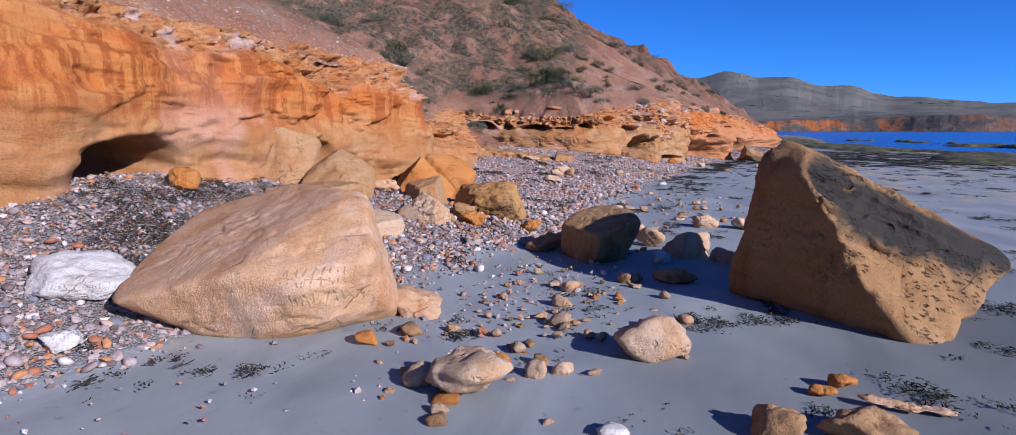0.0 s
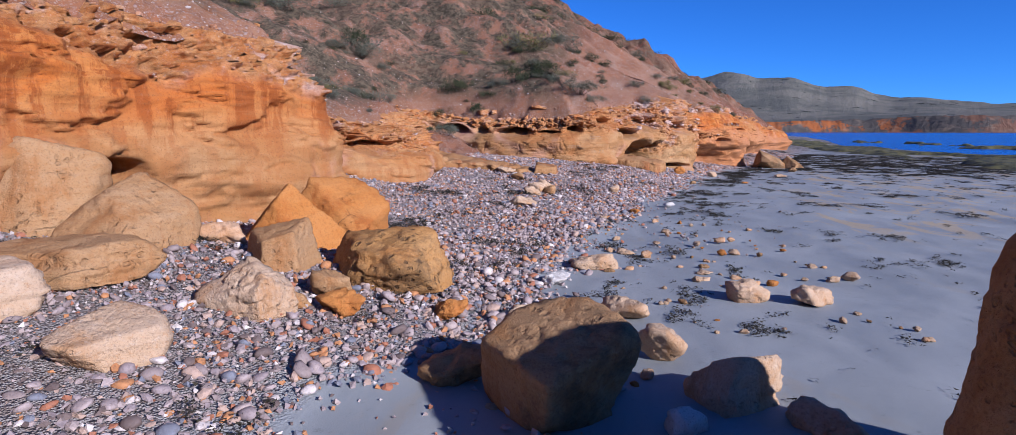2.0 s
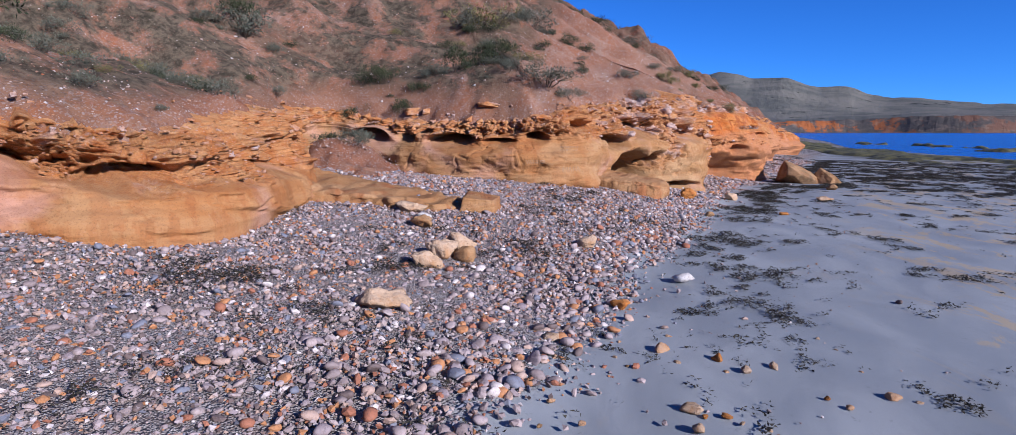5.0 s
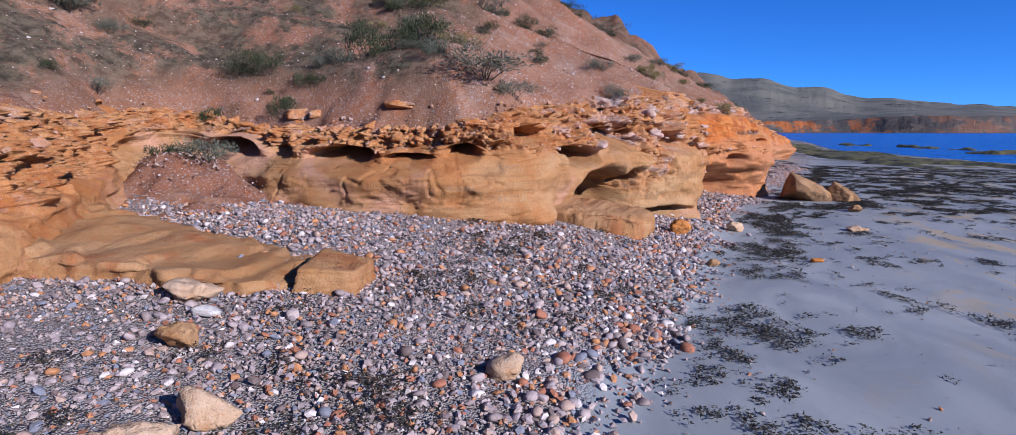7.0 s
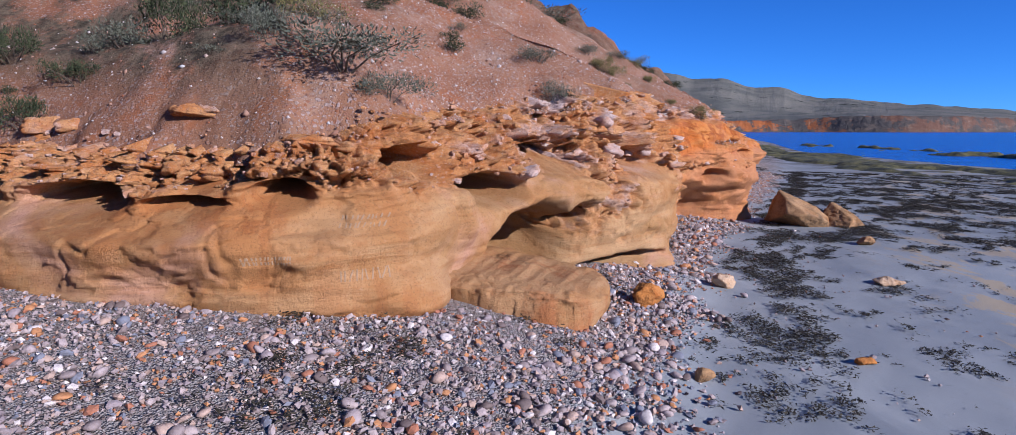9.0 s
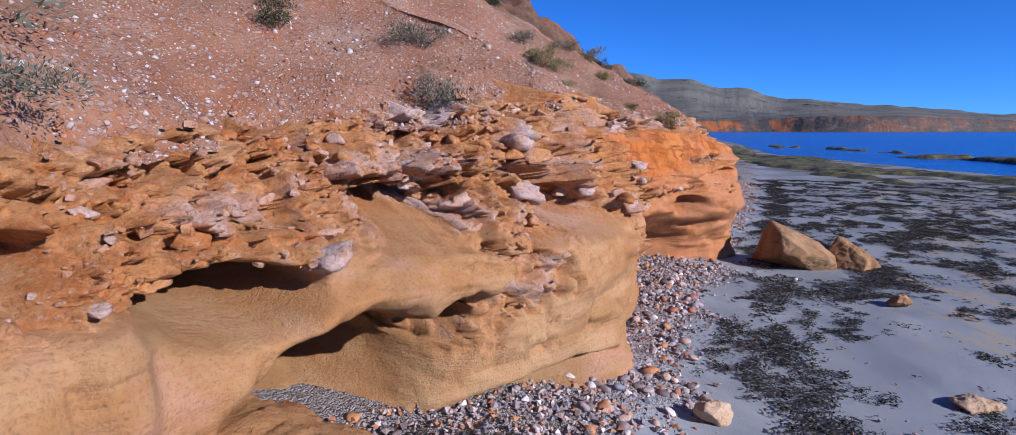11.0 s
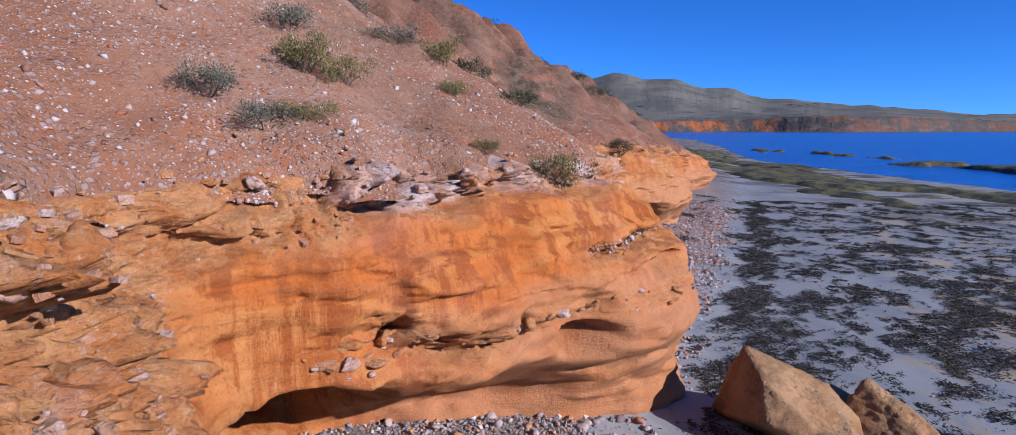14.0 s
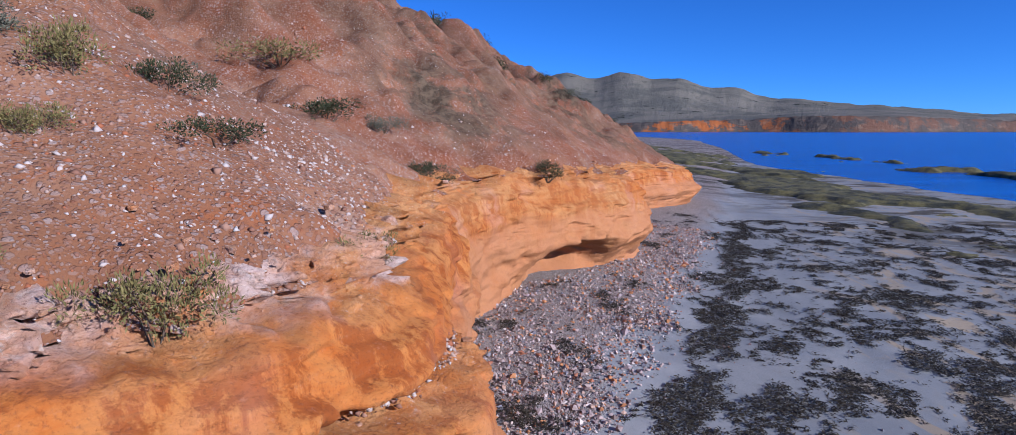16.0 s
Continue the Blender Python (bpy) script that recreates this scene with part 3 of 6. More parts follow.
    blocks = blocks * (1 - 0.6 * smooth01((LINE[:, 1] - 31.0) / 0.8) * smooth01((34.0 - LINE[:, 1]) / 0.6))[None, :]
    # hard pale layers stand proud of the soft orange rock between them, with an overhang below each
    proud = np.zeros((rows, n))
    for k, freq, deep, thick in ((0, 2.3, 0.14, 0.5), (1, 5.2, 0.06, 0.5)):
        ph = z * freq + (fbm(flat * (1.0 + 0.7 * k, 1.0 + 0.7 * k, 0.4) + 60 + k, 4).reshape(rows, n)) * 1.1
        f = ph - np.floor(ph)
        here = smooth01(0.45 + 1.6 * fbm(np.stack([flat[:, 0] * (1.6 + 1.4 * k), flat[:, 1] * (1.6 + 1.4 * k), np.floor(ph).ravel() * 3.7], 1) + 70, 3).reshape(rows, n))
        proud += deep * here * (1 - smooth01((f - 0.25) / thick))
    hard = np.clip(proud / 0.24, 0, 1) + (0.22 * near_end * smooth01((31.3 - LINE[:, 1]) / 0.8))[None, :]
    proud = proud * np.interp(LINE[:, 1], [12.5, 14, 24, 26, 28], [0.3, 0.7, 0.7, 0.6, 1.0])[None, :]
    off += (proud - 0.12) * crust
    off += swell * 0.19 + beds * 0.05 * (1 - crust) + mid * (0.03 + 0.03 * crust) + blocks * crust
    crack = np.abs(fbm(flat * (0.8, 0.8, 0.35) + 41, 4)).reshape(rows, n)
    off -= 0.035 * smooth01(1 - crack / 0.035) * smooth01((v[:, None] - 0.05) / 0.2)
    scar = fbm(flat * (0.9, 0.9, 2.6) + 51, 5).reshape(rows, n)
    off += 0.045 * np.sign(scar) * smooth01(np.abs(scar) / 0.08 - 0.6) * np.interp(LINE[:, 1], [0, 8, 10, 25, 26, 33, 34, 60], [0.6, 0.9, 1.4, 0.8, 0.15, 0.6, 1.1, 1.0])[None, :] * (1 - crust)
    rise = np.zeros_like(off)
    for x, y, hz, rs, rz, depth in HOLLOWS_A + HOLLOWS_B:
        k = np.argmin((LINE[:, 0] - x) ** 2 + (LINE[:, 1] - y) ** 2)
        q = ((s - s[k]) / rs)[None, :] ** 2 + ((z - hz) / rz) ** 2 + 0.25 * mid
        dent = np.exp(-np.clip(q, 0, 30) ** 2)
        off -= depth * (1.5 if 0 < depth and rz < 0.2 else 1.0) * dent
        rise = rise + (0.42 * min(depth, 0.6) * dent if depth > 0 else 0)
    # the crust steps back towards the slope in broken treads
    lean = np.interp(LINE[:, 1], [0, 12, 14, 24, 26, 27.5, 29.2, 30.3, 33.3, 38, 60], [0.45, 0.4, 0.5, 0.4, 0.35, 1.1, 1.05, 0.5, 0.45, 0.4, 0.4])
    brow = 0.66 - 0.20 * (near_end * smooth01((30.4 - LINE[:, 1]) / 1.0))[None, :] + 0.05 * wob
    climb = np.clip((v[:, None] - brow) / (1 - brow), 0, 1) * 5 + ragged * 0.9 * crust
    tread = np.floor(climb) + smooth01((climb - np.floor(climb)) / 0.35 - 0.9)
    off -= lean[None, :] * np.clip((0.55 * tread + 0.45 * climb) / 5, 0, 1)
    x = LINE[None, :, 0] + nrm[None, :, 0] * off
    y = LINE[None, :, 1] + nrm[None, :, 1] * off
    z = z + rise + blocks * crust * 0.15 + beds * 0.02 * (1 - crust)
    rim = np.stack([x[-1], y[-1], z[-1]], 1)
    for back in (0.15, 0.4, 0.9):
        x, y = np.vstack([x, rim[:, 0] - nrm[:, 0] * back]), np.vstack([y, rim[:, 1] - nrm[:, 1] * back])
        z = np.vstack([z, rim[:, 2] + 0.25 * back])
    grow = lambda a: np.vstack([a, a[-1], a[-1], a[-1]])
    verts = np.stack([x, y, z], -1).reshape(-1, 3)
    me = mesh_of("sea_cliff", verts, grid_faces(rows + 3, n), M_CLIFF)
    mask(me, "crust", grow(crust))
    low = smooth01((0.66 + 0.08 * wob - v[:, None]) / 0.12) * smooth01((LINE[None, :, 1] - 33.4) / 1.2)
    mask(me, "pink", grow(np.clip(low, 0, 1)))
    mask(me, "hard", grow(np.clip((hard + 0.25 * ragged) * np.interp(LINE[:, 1], [13, 14.5, 25, 27, 29.5, 31], [0.8, 0.35, 0.35, 0.9, 0.9, 0.35])[None, :] + 0.5 * on_head * smooth01((v[:, None] - 0.86) / 0.06), 0, 1)))
    warm = np.interp(LINE[:, 1], [3, 9, 13, 14, 19, 24, 26, 28, 31, 33, 35, 38, 45, 60], [0.8, 0.95, 0.85, 0.7, 0.65, 0.6, 0.0, 0.12, 0.4, 1.0, 1.15, 0.9, 0.5, 0.7])
    high = smooth01((v[:, None] - 0.30) / 0.35)
    floor = np.interp(LINE[:, 1], [13, 14, 33, 34], [0.32, 0.6, 0.55, 0.85])[None, :]
    mask(me, "warm", grow(np.clip(warm[None, :] * (floor + (1.05 - floor) * high) + 0.25 * swell, 0, 1)))
    global CRUST, FACE
    pick = (crust > 0.6) & (LINE[None, :, 1] > 3) & (LINE[None, :, 1] < 42)
    FACE = np.stack([x[:rows], y[:rows], z[:rows]], -1)
    CRUST = np.stack([x[:rows], y[:rows], z[:rows]], -1)[pick]
    tagged(new("sea_cliff", me), "eroded orange sandstone sea cliff with hollows and a crumbling crust", "cliff", kind="structure")
    return rim


RIM = build_cliff()


def hill_rise(u, y):
    """Height above the rim, u metres inland."""
    steep = np.interp(y, [0, 8, 14, 22, 30, 37, 44, 55, 90], [0.8, 0.8, 0.62, 0.60, 0.66, 0.70, 0.78, 0.80, 0.6])
    return steep * (11 * (1 - np.exp(-u / 11.0)) * 0.55 + u * 0.45) * np.interp(u, [0, 30, 70], [1, 0.95, 0.55])


def build_hill():
    us = np.concatenate([np.arange(0, 3, 0.10), 3 + np.arange(0, 6.5, 0.16), 9.6 * 1.06 ** np.arange(0, 36)])
    cols = np.arange(0, len(RIM), 2)
    rim = RIM[cols]
    path = np.concatenate([[0], np.cumsum(np.linalg.norm(np.diff(rim[:, :2], axis=0), axis=1))])
    even = np.arange(0, path[-1], 0.125)
    line = np.stack([np.interp(even, path, rim[:, j]) for j in range(3)], 1)
    line = line[line[:, 1] > -8]
    rows = []
    for u in us:
        soft = blur(line, (0.15 + 0.75 * u) / 0.125 if u else 0)
        nrm = out_normals(soft[:, :2], 3 + 6 * u)
        p = soft.copy()
        p[:, :2] -= nrm * (u - 0.05)
        p[:, 2] += hill_rise(u, p[:, 1]) + 0.42 * smooth01(u / 1.3) * smooth01((p[:, 1] - 24.2) / 1.0) * smooth01((28.3 - p[:, 1]) / 1.2)
        rows.append(p)
    g = np.stack(rows)
    n = g.shape[1]
    flat = g.reshape(-1, 3)
    uu = np.repeat(us, n)
    grow = smooth01(uu / 1.2)
    rough = fbm(flat * (0.35, 0.35, 0.2), 4)
    gully = np.abs(fbm(np.stack([flat[:, 0] * 0.12 + flat[:, 1] * 0.42, flat[:, 0] * 0.1, flat[:, 2] * 0.03], 1) + 5, 3))
    small = fbm(flat * 2.2, 4)
    lumps, edge, own = cellular(flat * (2.2, 2.2, 4.5))
    rill = np.abs(fbm(np.stack([flat[:, 0] * 0.25 + flat[:, 1] * 1.5, flat[:, 0] * 0.3, flat[:, 2] * 0.06], 1) + 15, 4))
    crag = smooth01(1 - uu / 0.9)
    flat[:, 2] += rough * 0.45 * smooth01(uu / 4) + (gully - 0.25) * np.interp(np.tile(line[:, 1], len(us)), [38, 44], [1.0, 2.4]) * smooth01((uu - 1) / 5) + small * (0.06 + 0.05 * crag) + (own * 0.06 + (0.5 - lumps) * 0.08) * crag * smooth01(uu / 0.15) + (rill - 0.2) * 0.16 * smooth01((uu - 0.6) / 3)
    flat[:, 2] -= 0.16 * smooth01(1 - uu / 0.35)
    spur = smooth01((np.tile(line[:, 1], len(us)) - 41) / 3) * smooth01((uu - 0.5) / 2)
    flat[:, 2] += spur * (0.7 * np.abs(fbm(np.stack([flat[:, 0] * 0.45, flat[:, 1] * 0.8, flat[:, 2] * 0.12], 1) + 33, 4, 0.9)) - 0.2)
    # a gully parts the two spurs behind the headland
    flat[:, 2] -= 2.0 * np.exp(-((flat[:, 1] - 0.35 * (7 - flat[:, 0]) - 42.3) / 2.3) ** 2) * smooth01((uu - 0.6) / 5)
    flat[:, 2] -= 1.1 * np.exp(-((flat[:, 1] - 22.5) / 2.5) ** 2) * smooth01(uu / 4)
    me = mesh_of("scree_slope", flat, grid_faces(len(us), n)[:, ::-1], M_SOIL)
    along = np.tile(line[:, 1], len(us))
    bushy = smooth01((0.3 - flat[:, 0]) / 3.0) * np.interp(along, [8, 15, 40], [0.5, 1.15, 1.15]) + 0.55 * smooth01((along - 43) / 3)
    scrub = smooth01((uu - 0.15) / 1.1) * bushy + 0.55 * (fbm(flat * 0.33, 4) - 0.1)
    mask(me, "scrub", np.clip(scrub, 0, 1))
    mask(me, "red", np.clip(np.interp(along, [6, 12, 26, 34, 40, 44, 70], [0.1, 0.2, 0.3, 0.12, 0.2, 0.95, 0.9]) + 0.35 * fbm(flat * 0.35 + 9, 4), 0, 1))
    tagged(new("scree_slope", me), "steep red-brown scree slope with pale stones and dry scrub", "hillside", kind="structure")
    return g


HILL = build_hill()


def build_ground():
    def axis(lo, hi, step, out, grow=1.12):
        a = list(np.arange(lo, hi, step))
        d = step
        while a[-1] < out[1]:
            d *= grow
            a.append(a[-1] + d)
        d = step
        while a[0] > out[0]:
            d *= grow
            a.insert(0, a[0] - d)
        return np.array(a)
    xs, ys = axis(-7.5, 14, 0.19, (-4000, 4000)), axis(-1, 42, 0.20, (-4000, 4500))
    x, y = [a.ravel() for a in np.meshgrid(xs, ys)]
    z = ground_z(x, y)
    near = (np.abs(x) < 60) & (y < 160) & (y > -30)
    p = np.stack([x, y, 0 * x], 1)
    bumps = np.zeros(len(x))
    bumps[near] = fbm(p[near] * 0.45, 4) * 0.035 + fbm(p[near] * 2.5, 3) * 0.006
    z = z + bumps
    edge = np.zeros(len(x))
    edge[near] = fbm(p[near] * 0.7 + 4, 4)
    bank = smooth01((shingle_edge(y) - 0.1 - seaward(x, y) + edge * 0.6) / 0.7)
    me = mesh_of("beach", np.stack([x, y, z], 1), grid_faces(len(ys), len(xs)), M_BEACH)
    mask(me, "bank", bank)
    sea = seaward(x, y)
    mask(me, "wet", np.clip(0.75 * smooth01((sea + 1.6) / 2.2) * smooth01((9 - y) / 4) + 0.28 * smooth01((y - 26) / 10) * smooth01((sea + 6.2) / 1.5) + edge * 0.25 * smooth01((sea + 4) / 3), 0, 1))
    mask(me, "weed", smooth01((x + 0.12 * (y - 45) - 17) / 12) * smooth01((y - 20) / 15))
    mask(me, "tan", smooth01((sea - shingle_edge(y) - 2.2) / 1.5) * smooth01((y - 13) / 4))
    tagged(new("beach", me), "flat grey tidal sand rising to a shingle bank", "beach", kind="structure")


build_ground()


def sea_water():
    k = Nodes("sea_water", 0.22, 0.5)
    p = k.pos
    w = k.noise(k.scaled(p, 0.10, 0.35, 1.0), 1.0, 6, 0.6, 0.3)
    c = k.mix(k.step(w, 0.35, 0.65), (0.003, 0.040, 0.24), (0.006, 0.085, 0.40))
    return k.done(c, k.bump(k.noise(k.scaled(p, 0.6, 1.6, 1.0), 1.0, 7, 0.7), 0.5, 0.25))


def build_sea():
    xs = np.concatenate([np.arange(24, 80, 2.0), 80 * 1.15 ** np.arange(0, 29)])
    ys = np.concatenate([-3500 + np.arange(0, 3480, 120.0), np.arange(-20, 200, 4.0), 200 * 1.15 ** np.arange(0, 23)])
    x, y = [a.ravel() for a in np.meshgrid(xs, ys)]
    z = np.full(len(x), -0.62)
    me = mesh_of("sea", np.stack([x, y, z], 1), grid_faces(len(ys), len(xs)), sea_water())
    tagged(new("sea", me), "calm deep blue sea with small ripples", "sea", kind="structure")


build_sea()


def build_reef():
    """Low weed-grown rock flats by the water's edge."""
    k = Nodes("reef_rock", 0.75, 0.4)
    p = k.pos
    c = k.mix(k.step(k.noise(p, 0.9, 7, 0.7), 0.38, 0.62), (0.022, 0.023, 0.010), (0.135, 0.118, 0.040))
    mat = k.done(c, k.bump(k.noise(p, 3.0, 8, 0.75), 1.0, 0.15))
    for name, x0, x1, y0, y1, mid, half, lift, level in (("reef", 15, 46, 36, 190, 28.5, 8.0, 0.30, 0.0), ("outer_reef", 42, 66, 70, 150, 53, 5.0, 0.42, 0.35)):
        xs, ys = np.arange(x0, x1, 0.35), np.arange(y0, y1, 0.5)
        x, y = [a.ravel() for a in np.meshgrid(xs, ys)]
        q = np.stack([x, y, 0 * x], 1)
        shape = fbm(q * (0.16, 0.10, 1), 5) + 0.55 - level - ((x - mid - 0.03 * (y - 70)) / half) ** 2 * 0.55
        base = np.maximum(ground_z(x, y), -0.62)
        z = base - 0.25 + 0.5 * smooth01(shape * 1.6) * lift / 0.3 + fbm(q * 0.9, 5) * 0.10 * smooth01(shape * 3)
        me = mesh_of(name, np.stack([x, y, z], 1), grid_faces(len(ys), len(xs)), mat)
        tagged(new(name, me), "low dark weed-covered reef beside the water" if name == "reef" else "dark reef awash in the sea", "reef", kind="structure")


build_reef()


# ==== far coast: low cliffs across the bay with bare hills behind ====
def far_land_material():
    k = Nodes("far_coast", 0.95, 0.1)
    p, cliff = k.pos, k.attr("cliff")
    # distance haze is put into the colours: hills and cliffs greyed
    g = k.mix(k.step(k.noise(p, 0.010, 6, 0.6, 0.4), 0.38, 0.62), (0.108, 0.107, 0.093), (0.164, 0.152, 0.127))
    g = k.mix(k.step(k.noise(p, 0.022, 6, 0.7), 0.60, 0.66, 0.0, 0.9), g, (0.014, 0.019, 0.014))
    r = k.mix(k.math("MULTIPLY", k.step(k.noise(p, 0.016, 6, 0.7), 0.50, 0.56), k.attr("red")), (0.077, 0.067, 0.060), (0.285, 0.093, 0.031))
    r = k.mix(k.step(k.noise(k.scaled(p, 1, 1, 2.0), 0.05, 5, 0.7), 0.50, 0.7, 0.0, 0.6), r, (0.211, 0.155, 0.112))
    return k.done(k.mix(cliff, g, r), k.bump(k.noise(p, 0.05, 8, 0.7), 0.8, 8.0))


def build_far_coast():
    az = np.radians(np.arange(-30, 75, 0.12))
    deg = np.degrees(az)
    shore = 1150 + 500 * smooth01((deg - 24) / 30) + 30 * np.sin(deg * 0.35)
    crest = np.interp(deg, [-30, 0, 3, 9, 12, 15, 18, 22, 26, 30, 36, 45, 75], [120, 112, 108, 104, 103, 92, 88, 68, 52, 46, 32, 20, 12])
    crest = np.interp(deg, [15, 30], [0.97, 0.85]) * crest + 4 * np.sin(deg * 1.3) * np.interp(deg, [20, 28], [1, 0.2])
    bluff = np.interp(deg, [-30, 10, 14, 20, 26, 33, 40, 75], [15, 15, 18, 22, 27, 26, 20, 10])
    depth = np.array([0, 2, 5, 10, 18, 28, 45, 80, 130, 200, 300, 420, 560, 720, 900, 1100])
    rows = []
    for d in depth:
        face = smooth01(d / 28) * bluff
        back = (crest * 1.62 - bluff) * smooth01((d - 90) / 800) + (d > 28) * 6 * smooth01((d - 28) / 120)
        r = shore + d
        rows.append(np.stack([r * np.sin(az), 20 + r * np.cos(az), face + back - 0.8], 1))
    g = np.stack(rows).reshape(-1, 3)
    cut = fbm(g * 0.006, 5)
    ridge = np.abs(fbm(np.stack([g[:, 0] * 0.03, g[:, 1] * 0.03, g[:, 2] * 0.01], 1), 5))
    dd = np.repeat(depth, len(az))
    g[:, 2] += (cut * 9 * smooth01((dd - 60) / 400) - ridge * 5 * smooth01(dd / 10) * smooth01((70 - dd) / 40)) * smooth01(dd / 4)
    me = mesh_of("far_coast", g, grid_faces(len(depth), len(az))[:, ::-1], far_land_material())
    mask(me, "cliff", smooth01((46 - dd) / 14))
    mask(me, "red", np.tile(np.interp(deg, [8, 13, 22, 26, 40], [0.5, 1, 1, 0.35, 0.2]), len(depth)))
    tagged(new("far_coast", me), "distant bare hills above low red sea cliffs", "hills", kind="structure")


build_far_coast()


# ==== boulders and stones ====
def rock_mesh(name, size, seed, material, detail=4, flat=0.35, rough=0.05, cuts=14, planes=(), layers=0.0, soft=18.0, ball=1.5):
    """A stone: a ball trimmed by planes with rounded edges, then weathered. size: full width, depth and height; it stands at z = 0."""
    rnd = random.Random(seed)
    bm = bmesh.new()
    bmesh.ops.create_icosphere(bm, subdivisions=detail, radius=1)
    d = np.array([v.co[:] for v in bm.verts])
    faces = np.array([[v.index for v in f.verts] for f in bm.faces])
    bm.free()
    cut = [(Vector(p[:3]).normalized(), p[3]) for p in planes]
    for _ in range(cuts):
        cut.append((Vector((rnd.gauss(0, 1), rnd.gauss(0, 1), rnd.gauss(0, 0.9))).normalized(), rnd.uniform(0.62, 1.0)))
    inv = np.zeros(len(d)) + ball ** -soft
    for c, h in cut:
        inv += np.maximum(d @ np.array(c) / h, 0) ** soft
    r = inv ** (-1 / soft)
    p = d * r[:, None]
    lo, hi = p.min(0), p.max(0)
    p = (2 * (p - lo) / (hi - lo) - 1) * (np.array(size) / 2)
    m = max(size)
    q = p / m + seed * 1.7
    worn = fbm(q * 3.2, 3) * 0.5 + fbm(q * 9, 4) * 0.35
    if detail > 4:
        worn = worn + fbm(q * 24, 4, 0.6) * 0.16 - 0.45 * smooth01(1 - np.abs(fbm(q * 2.6 + 9, 4)) / 0.05)
    p = p + d * worn[:, None] * rough * m
    if layers:
        p[:, :2] *= 1 + (layers * fbm(np.stack([q[:, 0] * 0.7, q[:, 1] * 0.7, q[:, 2] * 22], 1), 3))[:, None]
    low = -size[2] / 2 * (1 - flat * 0.5)
    p[:, 2] = np.where(p[:, 2] < low, low + (p[:, 2] - low) * 0.25, p[:, 2])
    p[:, 2] -= p[:, 2].min() + 0.06 * size[2]
    return mesh_of(name, p, faces, material)


def stone(name, x, y, size, turn, seed, material, label, tilt=(0, 0), sink=0.0, group="", foot=None, **more):
    ob = new(name, rock_mesh(name, size, seed, material, **more))
    ob.matrix_world = pose(x, y, (float(ground_z(x, y)) if foot is None else foot) - sink, tilt[0], tilt[1], turn)
    return tagged(ob, label, "boulder" if max(size) > 0.7 else "rock", group)


# the two great blocks
stone("boulder", -2.82, 5.1, (2.32, 1.75, 1.30), 0, 3, M_TAN, "large tan layered sandstone boulder with carved scratches, on sand", foot=0.0, sink=0.06, detail=6, cuts=0, rough=0.022, layers=0.006, soft=22, ball=1.8,
      planes=((-0.42, -0.42, 0.80, 0.52), (0.05, -0.97, -0.22, 0.90), (0.97, 0.18, 0.14, 0.86), (0.80, -0.55, -0.2, 0.98), (-0.93, -0.3, 0.2, 0.98), (-0.55, -0.45, -0.72, 0.92), (0.6, -0.35, -0.72, 0.98), (-1, 0, -0.1, 0.93), (0.825, 0.565, 0.1, 0.84),
              (0, 1, 0, 0.85), (0, 0, -1, 0.97), (0.3, 0.3, 0.9, 1.1), (0.1, -0.75, -0.65, 0.98), (0.3, -0.62, 0.72, 0.82)))
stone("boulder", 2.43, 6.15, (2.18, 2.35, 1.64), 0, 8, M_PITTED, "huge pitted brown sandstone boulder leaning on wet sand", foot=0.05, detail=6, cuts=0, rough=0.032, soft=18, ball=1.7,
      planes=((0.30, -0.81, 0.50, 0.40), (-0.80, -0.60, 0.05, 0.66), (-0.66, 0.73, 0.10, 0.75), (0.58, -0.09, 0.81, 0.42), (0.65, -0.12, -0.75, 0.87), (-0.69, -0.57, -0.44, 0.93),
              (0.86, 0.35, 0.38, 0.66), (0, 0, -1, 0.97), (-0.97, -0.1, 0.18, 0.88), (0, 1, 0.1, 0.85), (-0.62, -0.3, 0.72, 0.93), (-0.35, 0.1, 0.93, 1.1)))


def weather(ob, way):
    """Dark weathering on the faces that look one way."""
    me = ob.data
    nv = np.empty(len(me.vertices) * 3, np.float32)
    me.vertices.foreach_get("normal", nv)
    nv = nv.reshape(-1, 3)
    stain = smooth01((nv @ np.array(Vector(way).normalized()) - 0.58) / 0.25)
    # the darkest skin lies high on the face; furrows run along the bedding
    co = np.empty(len(me.vertices) * 3, np.float32)
    me.vertices.foreach_get("co", co)
    co = co.reshape(-1, 3)
    slope = co[:, 2] + 0.42 * co[:, 0]
    mask(me, "pit", stain)
    mask(me, "stain", stain * smooth01((slope - 0.42 + 0.30 * fbm(co * 1.7, 4)) / 0.25) * smooth01((1.22 - slope + 0.15 * fbm(co * 3.0 + 5, 3)) / 0.16))
    along = np.stack([co[:, 0] * 0.7 - co[:, 2] * 0.35, co[:, 1], slope * 1.6], 1)
    near, _, own = cellular(along * (7, 7, 12) + fbm(co * 4, 3)[:, None] * 0.6)
    pit = smooth01((0.45 - near) / 0.2) * (own > 0.55) * smooth01(0.3 + 1.5 * fbm(co * 2.2 + 4, 4)) * stain
    furrow = smooth01(0.5 + 1.6 * fbm(along * (1.2, 1.2, 5) + 3, 4)) * stain
    co = co - nv * (0.05 * pit + 0.05 * furrow)[:, None]
    me.vertices.foreach_set("co", co.astype(np.float32).ravel())
    me.update()


weather(bpy.data.objects["boulder.001"], (0.30, -0.80, 0.50))


